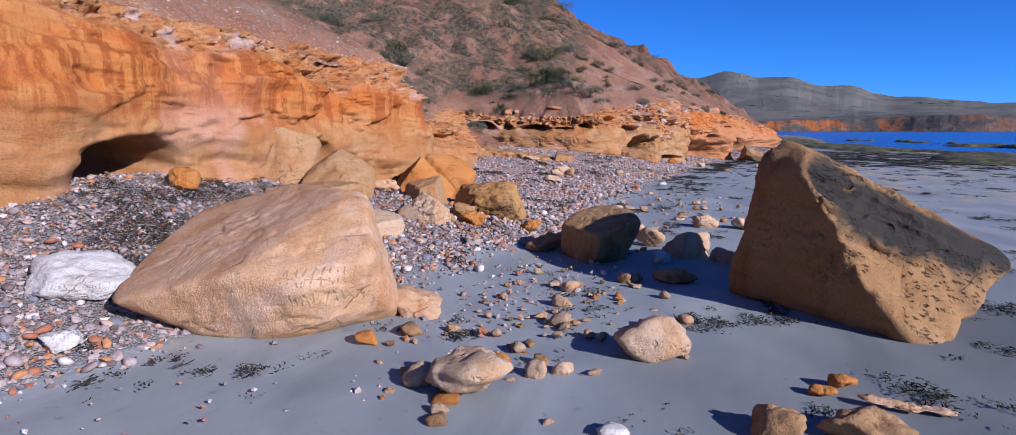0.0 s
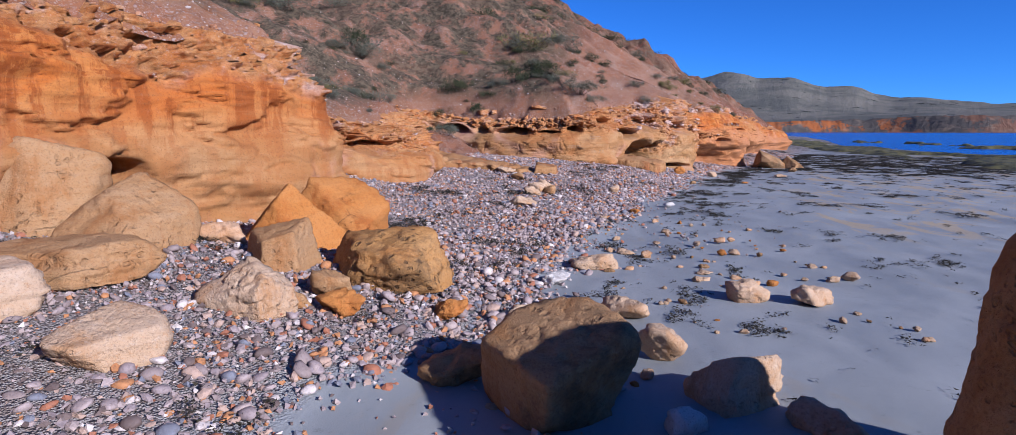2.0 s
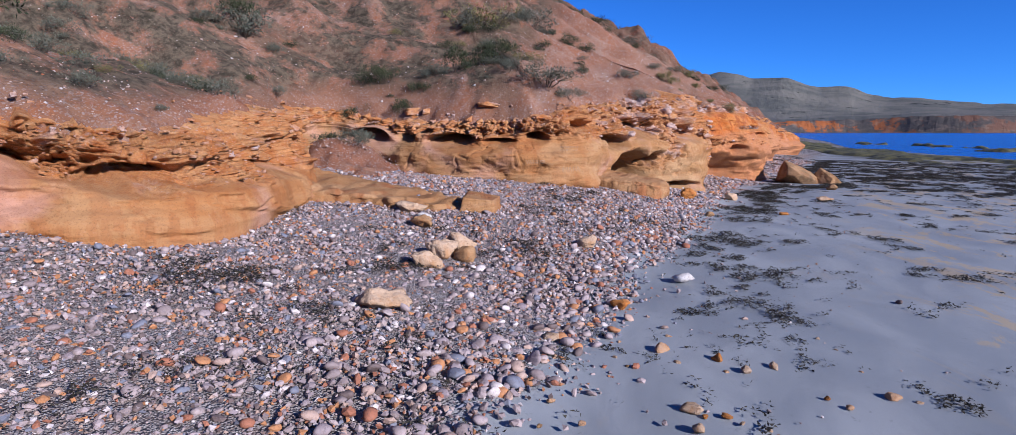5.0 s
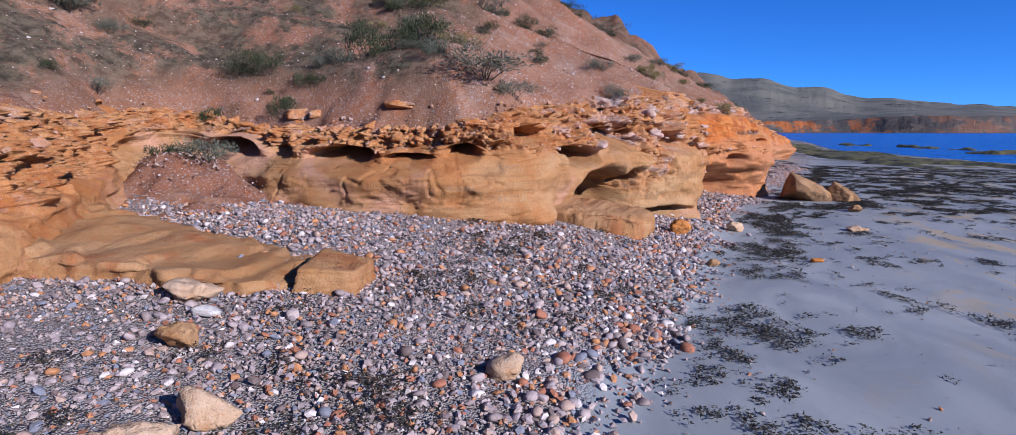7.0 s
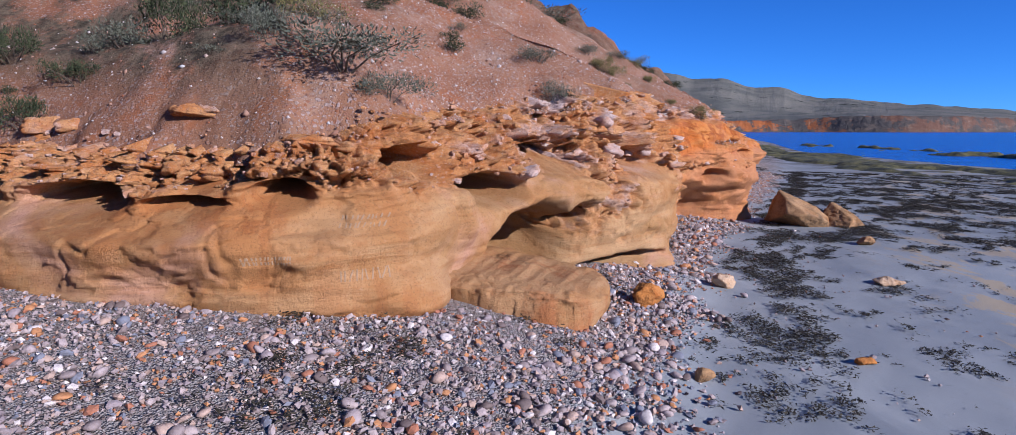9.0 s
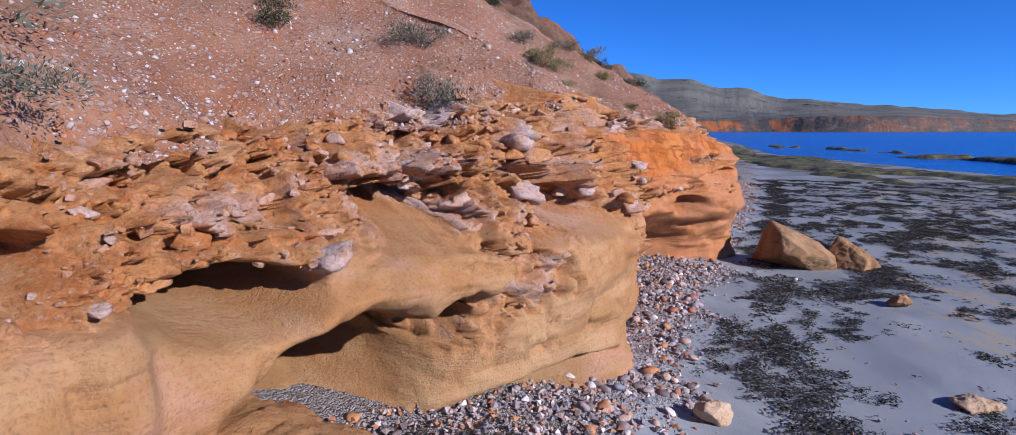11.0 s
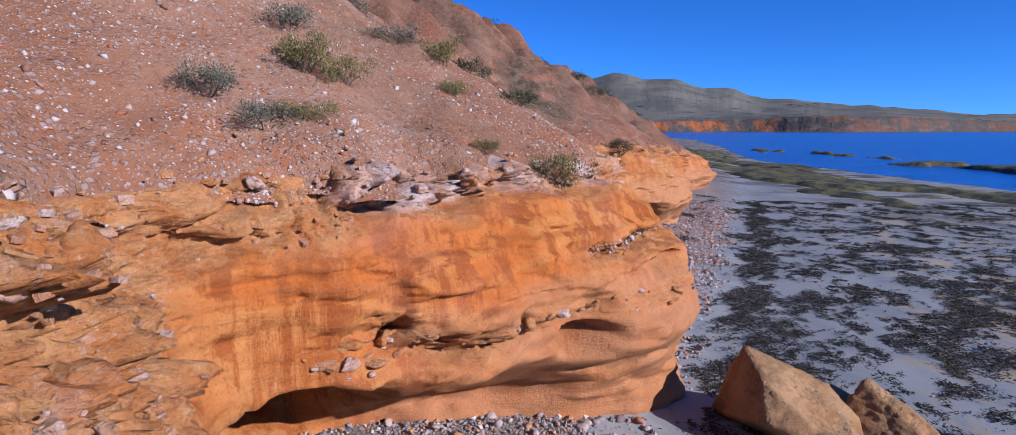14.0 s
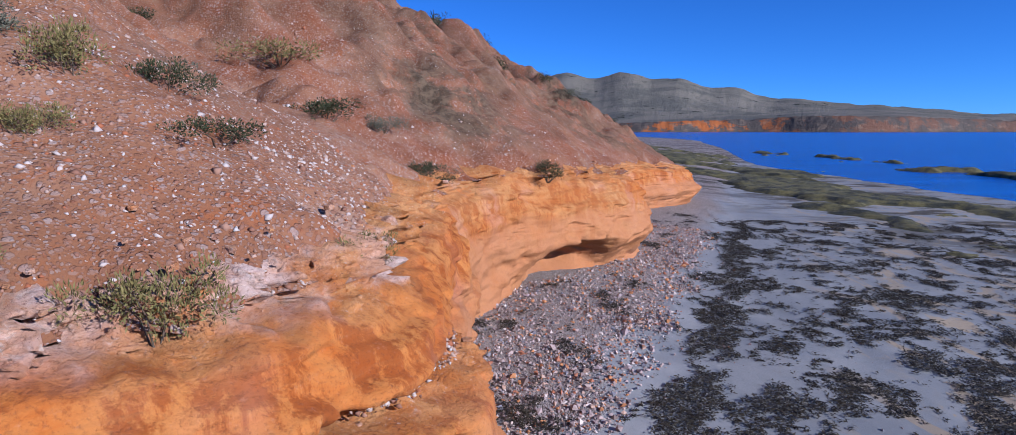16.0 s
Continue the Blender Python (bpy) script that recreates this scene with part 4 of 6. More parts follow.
def tongue(name, root, tip, wide, high, thick, label, seed, material, rugged=0.26):
    """A ledge of rock that runs out over the shingle. wide, high: half width and top at root and tip; thick at the tip."""
    rings, sides = 110, 84
    u = np.linspace(0, 1, rings)[:, None]
    a = np.linspace(0, 2 * np.pi, sides, endpoint=False)[None, :]
    close = np.sqrt(np.clip(1 - np.clip((u - 0.86) / 0.14, 0, 1) ** 2.6, 0, 1))
    sq = lambda c, e: np.sign(c) * np.abs(c) ** e
    w = (wide[0] + (wide[1] - wide[0]) * u) * close
    top = high[0] + (high[1] - high[0]) * u ** 0.8
    bottom = np.minimum(top - thick, float(ground_z(*tip)) - 0.05) * np.ones_like(u)
    bottom = top - (top - bottom) * (0.6 + 0.4 * close)
    across, lift = sq(np.cos(a), 0.30) * w, sq(np.sin(a), 0.26)
    z = (top + bottom) / 2 + lift * (top - bottom) / 2 * (0.35 + 0.65 * close)
    ax = np.array(tip) - np.array(root)
    side = np.array([ax[1], -ax[0]]) / np.linalg.norm(ax)
    x = root[0] + ax[0] * u + side[0] * across
    y = root[1] + ax[1] * u + side[1] * across
    p = np.stack([x, y, z], -1).reshape(-1, 3)
    wob = fbm(p * (0.9, 0.9, 1.4) + seed, 4) * rugged + fbm(p * (2.0, 2.0, 9.0) + seed, 4) * 0.06 + np.abs(fbm(p * (3.2, 3.2, 5.0) + seed + 5, 5, 0.6)) * 0.07
    mid = np.repeat(np.stack([root[0] + ax[0] * u[:, 0], root[1] + ax[1] * u[:, 0], ((top + bottom) / 2)[:, 0]], 1), sides, 0)
    d = p - mid
    p = p + d / (np.linalg.norm(d, axis=1)[:, None] + 0.15) * wob[:, None]
    bed = p[:, 2] * 11 + fbm(p * (0.7, 0.7, 0.2) + seed + 8, 4) * 1.3
    p[:, 2] += (np.floor(bed) + smooth01((bed - np.floor(bed)) * 3.2 - 1.1) - bed) / 11 * (0.85 if rugged > 0.15 else 0.2)
    i = np.arange(rings * sides).reshape(rings, sides)
    f = np.stack([i[:-1], np.roll(i, -1, 1)[:-1], np.roll(i, -1, 1)[1:], i[1:]], -1).reshape(-1, 4)
    return tagged(new(name, mesh_of(name, p, f, material)), label, "rock ledge")


M_LEDGE = sandstone("ledge_sandstone", (0.313, 0.157, 0.060), (0.268, 0.091, 0.030), (0.371, 0.222, 0.113), False, 0.0, 4.0)
long_ledge = tongue("rock_ledge", (-5.6, 21.75), (-1.32, 21.45), (1.45, 0.58), (1.40, 0.68), 0.28, "long orange sandstone ledge sloping down onto shingle", 4, M_LEDGE, 0.2)
ledge_end = new("broken_end", rock_mesh("broken_end", (0.72, 0.85, 0.38), 71, M_LEDGE, detail=5, rough=0.03, cuts=0, layers=0.03, soft=30, ball=1.8,
                planes=((0.1, -0.1, 0.98, 0.80), (0.95, -0.25, 0.1, 0.86), (-0.97, 0.1, 0.1, 0.9), (0.15, -0.97, 0.1, 0.86), (0.3, 0.95, 0, 0.85), (0, 0, -1, 0.95))))
ledge_end.parent = long_ledge
ledge_end.matrix_basis = pose(-1.06, 21.4, float(ground_z(-1.1, 21.4)) - 0.10, 2, 4, 8)
tongue("rock_ledge", (0.4, 26.9), (2.6, 26.22), (1.0, 0.6), (1.02, 0.66), 0.42, "blunt flat-topped sandstone ledge over shingle", 9, M_LEDGE, 0.13)

# x, y, width, depth, height, turn, stone, sink
LARGE = [
    (0.08, 7.9, 0.96, 0.9, 0.78, 8, M_BROWN, 0.05), (-4.9, 9.55, 1.0, 0.95, 1.04, 0, M_BUFF, 0.1), (-4.05, 9.5, 1.1, 1.0, 0.82, 0, M_BUFF, 0.1),
    (-3.95, 8.65, 1.45, 0.75, 0.34, 6, M_BUFF, 0.05), (-3.98, 7.85, 0.98, 0.65, 0.46, 4, M_PALE, 0.05), (-2.84, 7.72, 0.80, 0.6, 0.38, -8, M_PALE, 0.05),
    (-2.88, 11.4, 1.28, 1.1, 0.94, -14, M_ORANGE, 0.1), (-2.95, 10.65, 1.0, 0.9, 0.84, -8, M_ORANGE, 0.08), (-2.66, 9.75, 0.70, 0.6, 0.50, 12, M_BUFF, 0.05),
    (-2.38, 8.75, 0.72, 0.55, 0.46, 40, M_PALE, 0.05), (-1.68, 9.95, 1.2, 0.85, 0.62, 8, M_RUGGED, 0.06)]
# how each of them is broken: faces as a direction and a distance
BROKEN = [
    ((-0.2, -0.3, 0.93, 0.78), (0.55, -0.8, -0.25, 0.72), (-0.8, -0.55, -0.15, 0.86), (0.9, 0.1, -0.3, 0.92), (0.2, -0.6, -0.75, 0.8), (0, 1, 0, 0.9), (0, 0, -1, 0.95)),
    ((-0.75, -0.35, 0.45, 0.72), (0.72, -0.5, 0.3, 0.74), (0.2, -0.93, 0.3, 0.8), (0.1, 0.2, 0.97, 0.94), (0, 1, 0.2, 0.85), (0, 0, -1, 0.95), (-0.9, 0.2, -0.2, 0.95), (0.95, 0.1, -0.2, 0.96)),
    ((-0.62, -0.3, 0.72, 0.72), (0.62, -0.3, 0.72, 0.70), (0.0, -0.8, 0.6, 0.76), (0, 1, 0.2, 0.85), (0, 0, -1, 0.95), (-0.97, -0.2, 0.1, 0.93), (0.97, -0.2, 0.1, 0.93)),
    ((-0.15, -0.1, 0.98, 0.8), (0.9, -0.4, 0.1, 0.9), (-0.95, -0.3, 0.15, 0.92), (0.05, -0.98, 0.2, 0.85), (0, 1, 0, 0.9), (0, 0, -1, 0.95)),
    ((0.1, -0.25, 0.96, 0.76), (-0.93, -0.3, 0.2, 0.86), (0.85, -0.5, 0.15, 0.85), (0.0, -0.9, -0.43, 0.85), (0, 1, 0, 0.9), (0, 0, -1, 0.95)),
    ((0.25, -0.3, 0.92, 0.66), (-0.6, -0.2, 0.78, 0.78), (0.85, -0.5, 0.0, 0.85), (-0.8, -0.6, -0.1, 0.88), (0.0, -0.85, -0.5, 0.85), (0, 1, 0, 0.9), (0, 0, -1, 0.95)),
    ((0.62, -0.25, 0.74, 0.62), (-0.85, -0.4, 0.35, 0.82), (0.15, -0.93, 0.35, 0.75), (-0.1, 0.1, 0.99, 0.92), (0, 1, 0.2, 0.85), (0, 0, -1, 0.95), (0.97, 0.1, -0.2, 1.0)),
    ((-0.66, -0.36, 0.66, 0.50), (0.80, -0.45, 0.38, 0.60), (0.1, 0.75, 0.65, 0.62), (0.2, -0.9, 0.35, 0.72), (0, 0, -1, 0.95), (-0.95, 0.1, -0.2, 0.98)),
    ((-0.2, -0.25, 0.94, 0.80), (0.93, -0.25, 0.2, 0.82), (-0.8, -0.55, 0.15, 0.85), (0.2, -0.95, 0.2, 0.82), (0, 1, 0.1, 0.85), (0, 0, -1, 0.95)),
    ((-0.55, -0.3, 0.78, 0.62), (0.6, -0.2, 0.76, 0.64), (0.45, -0.88, 0.1, 0.74), (-0.7, -0.7, -0.1, 0.82), (0, 1, 0.2, 0.85), (0, 0, -1, 0.95), (0.97, 0.1, 0.1, 0.92)),
    ((-0.12, -0.30, 0.95, 0.80), (0.35, -0.45, 0.82, 0.84), (-0.85, -0.45, 0.25, 0.86), (0.93, -0.2, 0.2, 0.92), (0.1, -0.85, -0.5, 0.82), (-0.4, -0.9, 0.2, 0.9), (0, 1, 0.1, 0.85), (0, 0, -1, 0.95))]
LARGE_LABELS = [
    "brown sandstone boulder with a pitted flat top", "upright buff sandstone boulder leaning at the cliff foot", "blunt domed buff sandstone boulder at the cliff foot",
    "flat layered buff sandstone slab on shingle", "pale two-layered limestone slab on shingle", "low whitish limestone boulder on shingle",
    "big orange sandstone block sloping down onto shingle", "pointed orange sandstone block with flat faces", "squat buff sandstone block among shingle",
    "jagged pale limestone boulder on shingle", "rugged brown sandstone boulder with a cracked, pitted skin"]
for i, (x, y, w, d, h, turn, mat, sink) in enumerate(LARGE):
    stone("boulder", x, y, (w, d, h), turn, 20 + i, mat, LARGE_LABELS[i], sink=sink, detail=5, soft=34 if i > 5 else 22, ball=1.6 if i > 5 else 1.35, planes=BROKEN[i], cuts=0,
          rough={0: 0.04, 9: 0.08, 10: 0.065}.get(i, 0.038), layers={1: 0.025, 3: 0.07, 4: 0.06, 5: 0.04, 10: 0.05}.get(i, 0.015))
stone("boulder", 8.35, 35.45, (1.55, 1.2, 1.05), -12, 41, M_BROWN, "angular brown sandstone slab tilted up on weedy sand", sink=0.10, detail=5, layers=0.02, cuts=0, soft=30, ball=1.9, rough=0.03,
      planes=((0.50, -0.30, 0.81, 0.34), (-0.93, -0.30, 0.20, 0.84), (-0.45, -0.55, -0.70, 0.62), (0.30, -0.90, -0.30, 0.66), (0, 1, 0.15, 0.75), (0, 0, -1, 0.96), (0.95, -0.2, 0.1, 0.9), (-0.2, -0.8, 0.55, 0.70)))
stone("boulder", 9.35, 35.35, (1.15, 0.8, 0.72), 20, 42, M_BROWN, "split brown sandstone block on weedy sand", tilt=(0, 10), sink=0.1, detail=5, layers=0.02, cuts=0, soft=30, ball=1.9, rough=0.03,
      planes=((0.55, -0.25, 0.80, 0.52), (-0.85, -0.4, 0.3, 0.75), (0.2, -0.95, 0.1, 0.74), (0, 1, 0.1, 0.8), (0, 0, -1, 0.95), (0.9, -0.3, -0.2, 0.95), (-0.3, -0.6, 0.74, 0.72)))
stone("boulder", -4.25, 4.75, (0.98, 0.7, 0.42), 8, 43, M_WHITE, "white limestone rock lying on shingle", sink=0.05, detail=5)

# x, y, width, depth, height, turn, stone
SMALL_A = [
    (-3.75, 3.88, 0.36, 0.28, 0.14, 0, M_WHITE), (-0.72, 3.6, 0.5, 0.42, 0.33, 15, M_PALE), (-1.08, 3.75, 0.22, 0.2, 0.17, 0, M_PALE),
    (0.43, 4.55, 0.56, 0.42, 0.34, 12, M_PALE), (-1.68, 4.46, 0.19, 0.15, 0.11, 0, M_ORANGE), (-0.62, 4.1, 0.18, 0.16, 0.13, 30, M_ORANGE),
    (-0.36, 3.95, 0.15, 0.12, 0.15, 0, M_PALE), (-0.19, 4.02, 0.15, 0.12, 0.11, 50, M_PALE), (-1.55, 5.35, 0.5, 0.5, 0.25, 0, M_TAN),
    (1.4, 3.93, 0.17, 0.12, 0.07, 0, M_ORANGE), (1.57, 4.07, 0.18, 0.14, 0.11, 20, M_ORANGE)]
SMALL_B = [
    (0.98, 3.3, 0.32, 0.26, 0.2, 0, M_BROWN), (1.42, 3.35, 0.5, 0.3, 0.17, 10, M_BROWN), (1.82, 3.78, 0.5, 0.1, 0.05, -8, M_TAN),
    (0.12, 3.2, 0.18, 0.14, 0.08, 0, M_WHITE), (-0.62, 8.35, 0.55, 0.45, 0.28, 0, M_BROWN), (0.78, 9.0, 0.4, 0.35, 0.3, 0, M_PALE),
    (1.2, 8.25, 0.56, 0.45, 0.38, 25, M_PALE), (0.82, 7.75, 0.25, 0.2, 0.17, 0, M_WHITE), (1.6, 7.9, 0.42, 0.25, 0.2, -40, M_PALE),
    (1.83, 10.78, 0.42, 0.3, 0.24, 0, M_PALE), (0.85, 6.85, 0.46, 0.3, 0.15, 10, M_BROWN)]
SMALL_C = [
    (-1.95, 9.3, 0.34, 0.3, 0.26, 0, M_BUFF), (-0.95, 9.5, 0.32, 0.25, 0.2, 20, M_ORANGE), (-1.75, 9.02, 0.36, 0.26, 0.22, 35, M_ORANGE), (-2.1, 8.98, 0.28, 0.22, 0.16, 0, M_BUFF), (-0.36, 9.85, 0.3, 0.2, 0.15, 10, M_PALE), (0.55, 10.05, 0.46, 0.32, 0.2, 0, M_PALE), (-3.4, 10.1, 0.5, 0.35, 0.24, 0, M_TAN),
    (2.42, 10.75, 0.44, 0.3, 0.22, 30, M_PALE), (0.28, 12.1, 0.58, 0.4, 0.24, 10, M_PALE), (-0.12, 11.2, 0.36, 0.28, 0.15, 30, M_WHITE),
    (-1.65, 11.15, 0.26, 0.2, 0.13, 0, M_TAN), (1.6, 11.95, 0.22, 0.14, 0.06, 0, M_PALE), (1.52, 11.6, 0.17, 0.12, 0.06, 0, M_PALE),
    (1.9, 11.2, 0.3, 0.24, 0.14, 0, M_TAN), (0.71, 12.0, 0.12, 0.1, 0.08, 0, M_TAN)]
SMALL_D = [
    (2.25, 11.45, 0.14, 0.1, 0.08, 0, M_ORANGE), (2.2, 14.3, 0.16, 0.12, 0.08, 0, M_TAN), (2.38, 14.35, 0.12, 0.1, 0.09, 0, M_TAN),
    (0.72, 13.15, 0.26, 0.2, 0.08, 0, M_PALE), (-1.62, 19.65, 0.34, 0.26, 0.2, 0, M_BUFF), (-0.86, 18.78, 0.38, 0.28, 0.27, 0, M_PALE), (-1.0, 18.35, 0.42, 0.3, 0.26, 10, M_PALE), (-0.73, 18.32, 0.28, 0.22, 0.22, 0, M_BUFF),
    (-1.08, 17.92, 0.36, 0.28, 0.22, 15, M_PALE), (-2.0, 20.5, 0.5, 0.34, 0.2, 0, M_PALE), (-1.73, 20.25, 0.26, 0.16, 0.1, 0, M_WHITE), (1.94, 19.0, 0.26, 0.2, 0.12, 20, M_WHITE),
    (0.72, 20.1, 0.3, 0.26, 0.2, 0, M_PALE), (3.2, 27.2, 0.42, 0.38, 0.34, 0, M_ORANGE), (4.6, 28.9, 0.35, 0.28, 0.24, 0, M_PALE)]
SMALL_E = [
    (7.15, 29.2, 0.46, 0.3, 0.12, 0, M_PALE), (3.4, 25.3, 0.2, 0.16, 0.12, 0, M_BROWN), (5.1, 25.8, 0.2, 0.14, 0.08, 0, M_ORANGE),
    (8.55, 32.65, 0.34, 0.24, 0.2, 20, M_BROWN), (-5.3, 7.6, 0.4, 0.3, 0.3, 0, M_ORANGE),
    (1.1, 17.6, 0.22, 0.18, 0.12, 0, M_ORANGE), (-1.1, 16.4, 0.5, 0.3, 0.2, 20, M_PALE), (3.3, 30.0, 0.3, 0.2, 0.15, 0, M_TAN)]
LOOK = {M_WHITE.name: "small white limestone rock", M_PALE.name: "pale pitted limestone rock", M_TAN.name: "tan sandstone rock", M_ORANGE.name: "orange sandstone rock", M_BUFF.name: "buff sandstone rock", M_BROWN.name: "rough brown sandstone rock"}
for i, (x, y, w, d, h, turn, mat) in enumerate(SMALL_A + SMALL_B + SMALL_C + SMALL_D + SMALL_E):
    where = " lying on grey sand" if seaward(x, y) > shingle_edge(y) else " lying among shingle"
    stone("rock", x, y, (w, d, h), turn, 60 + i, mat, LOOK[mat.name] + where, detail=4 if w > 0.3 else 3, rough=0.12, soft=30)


# loose stones strewn over the sand between the great blocks
strew = random.Random(31)
kinds = [(M_PALE, "pale limestone beach stone on grey sand"), (M_ORANGE, "orange sandstone beach stone on grey sand"), (M_TAN, "tan sandstone beach stone on grey sand"), (M_BROWN, "brown sandstone beach stone on grey sand")]
stock = [(m, text, rock_mesh("beach_stone", (1, strew.uniform(0.65, 0.9), strew.uniform(0.45, 0.75)), 200 + 7 * i + j, m, detail=3, rough=0.09, cuts=18, soft=50)) for i, (m, text) in enumerate(kinds) for j in range(4)]
for i in range(210):
    t = strew.random()
    x, y = -1.05 + 1.5 * t + strew.gauss(0, 0.5), 3.9 + 3.4 * t + strew.gauss(0, 0.75)
    if i > 115:
        x, y = strew.uniform(0.3, 3.2), strew.uniform(9.5, 17.0)
    if abs(x - 2.5) < 1.3 and abs(y - 6.3) < 1.0 or x < -1.5 or y < 3.2:
        continue
    mat, text, shape = strew.choice(stock[:4] * 2 + stock[4:6] + stock[8:])
    w = min(0.24, max(0.05, strew.lognormvariate(math.log(0.072), 0.5)))
    ob = new("beach_stone", shape)
    ob.matrix_world = pose(x, y, float(ground_z(x, y)) - 0.01 * w, 0, 0, strew.uniform(0, 360)) @ Matrix.Diagonal((w, w, w, 1))
    tagged(ob, text, "stone", "loose stones on the sand")


# ==== loose stones, weed and scrub ====
def lump_shapes(subdivisions, count, seed, lo=0.34):
    rnd = np.random.RandomState(seed)
    bm = bmesh.new()
    bmesh.ops.create_icosphere(bm, subdivisions=subdivisions, radius=0.5)
    d = np.array([v.co[:] for v in bm.verts])
    f = np.array([[v.index for v in q.verts] for q in bm.faces])
    bm.free()
    shapes = []
    for _ in range(count):
        p = d * (1 + rnd.uniform(-0.22, 0.22, (len(d), 1)) * (1.0 if subdivisions == 1 else 0.45))
        if subdivisions > 1:
            for _ in range(5):
                c = rnd.normal(size=3)
                c /= np.linalg.norm(c)
                over = np.maximum(p @ c - rnd.uniform(0.28, 0.42), 0)
                p = p - over[:, None] * c * 0.85
        shapes.append(p * (1, rnd.uniform(0.55, 0.95), rnd.uniform(lo, 0.66)))
    return shapes, f


def grit_shapes(count, seed):
    """Small stones of eight faces."""
    rnd = np.random.RandomState(seed)
    d = np.array([(0.5, 0, 0), (0, 0.5, 0), (-0.5, 0, 0), (0, -0.5, 0), (0, 0, 0.5), (0, 0, -0.5)])
    f = np.array([(0, 1, 4), (1, 2, 4), (2, 3, 4), (3, 0, 4), (1, 0, 5), (2, 1, 5), (3, 2, 5), (0, 3, 5)])
    return [(d * rnd.uniform(0.75, 1.25, (6, 1)) + rnd.uniform(-0.1, 0.1, (6, 3))) * (1, rnd.uniform(0.6, 0.95), rnd.uniform(0.5, 0.8)) for _ in range(count)], f


def slab_shapes(count, seed):
    """Flat broken slabs: prisms of six uneven sides."""
    rnd = np.random.RandomState(seed)
    shapes = []
    for _ in range(count):
        a = np.arange(6) * np.pi / 3 + rnd.uniform(-0.35, 0.35, 6)
        r = rnd.uniform(0.32, 0.55, 6)
        t = rnd.uniform(0.10, 0.22)
        ring = np.stack([np.cos(a) * r, np.sin(a) * r * rnd.uniform(0.55, 0.95), np.zeros(6)], 1)
        top = ring * rnd.uniform(0.72, 0.97, (6, 1)) + np.stack([rnd.uniform(-0.04, 0.04, 6)] * 2 + [t + rnd.uniform(-0.05, 0.05, 6)], 1)
        low = ring * rnd.uniform(0.75, 1.0, (6, 1)) - (0, 0, t)
        shapes.append(np.concatenate([low, ring + (0, 0, t * 0.3), top, [[0, 0, t * 1.1]]]))
    f = []
    for i in range(6):
        j = (i + 1) % 6
        f += [(i, j, 6 + j), (i, 6 + j, 6 + i), (6 + i, 6 + j, 12 + j), (6 + i, 12 + j, 12 + i), (12 + i, 12 + j, 18)]
    return shapes, np.array(f)


def turned(a, tilt, n):
    """Random turns: about the upright, then a small tilt."""
    ca, sa = np.cos(a), np.sin(a)
    m = np.zeros((n, 3, 3))
    m[:, 0, 0], m[:, 0, 1], m[:, 1, 0], m[:, 1, 1], m[:, 2, 2] = ca, -sa, sa, ca, 1
    cx, sx, cy, sy = np.cos(tilt[0]), np.sin(tilt[0]), np.cos(tilt[1]), np.sin(tilt[1])
    r = np.zeros((n, 3, 3))
    r[:, 0, 0], r[:, 0, 2], r[:, 1, 0], r[:, 1, 1], r[:, 1, 2] = cy, sy, sx * sy, cx, -sx * cy
    r[:, 2, 0], r[:, 2, 1], r[:, 2, 2] = -cx * sy, sx, cx * cy
    return r @ m


def scatter(name, places, sizes, shapes, faces, material, label, category, seed, tilt=0.35, smooth=True):
    rnd = np.random.RandomState(seed)
    n = len(places)
    pick = rnd.randint(0, len(shapes), n)
    base = np.stack(shapes)[pick] * sizes[:, None, None]
    m = turned(rnd.uniform(0, 2 * np.pi, n), rnd.normal(0, tilt, (2, n)), n)
    v = np.einsum("nij,nkj->nki", m, base) + places[:, None, :]
    k = shapes[0].shape[0]
    f = faces[None] + (np.arange(n) * k)[:, None, None]
    return tagged(new(name, mesh_of(name, v.reshape(-1, 3), f.reshape(-1, 3), material, smooth)), label, category, kind="stuff")


COAST, COAST_OUT = LINE[::4, :2], out_normals(LINE[:, :2], 14)[::4]


def off_cliff(x, y):
    """How far places lie out from the cliff's line; below zero is inside the rock."""
    out = np.empty(len(x))
    for i in range(0, len(x), 4000):
        dx, dy = x[i:i + 4000, None] - COAST[None, :, 0], y[i:i + 4000, None] - COAST[None, :, 1]
        k = np.argmin(dx * dx + dy * dy, 1)
        j = np.arange(len(k))
        out[i:i + 4000] = dx[j, k] * COAST_OUT[k, 0] + dy[j, k] * COAST_OUT[k, 1]
    return out


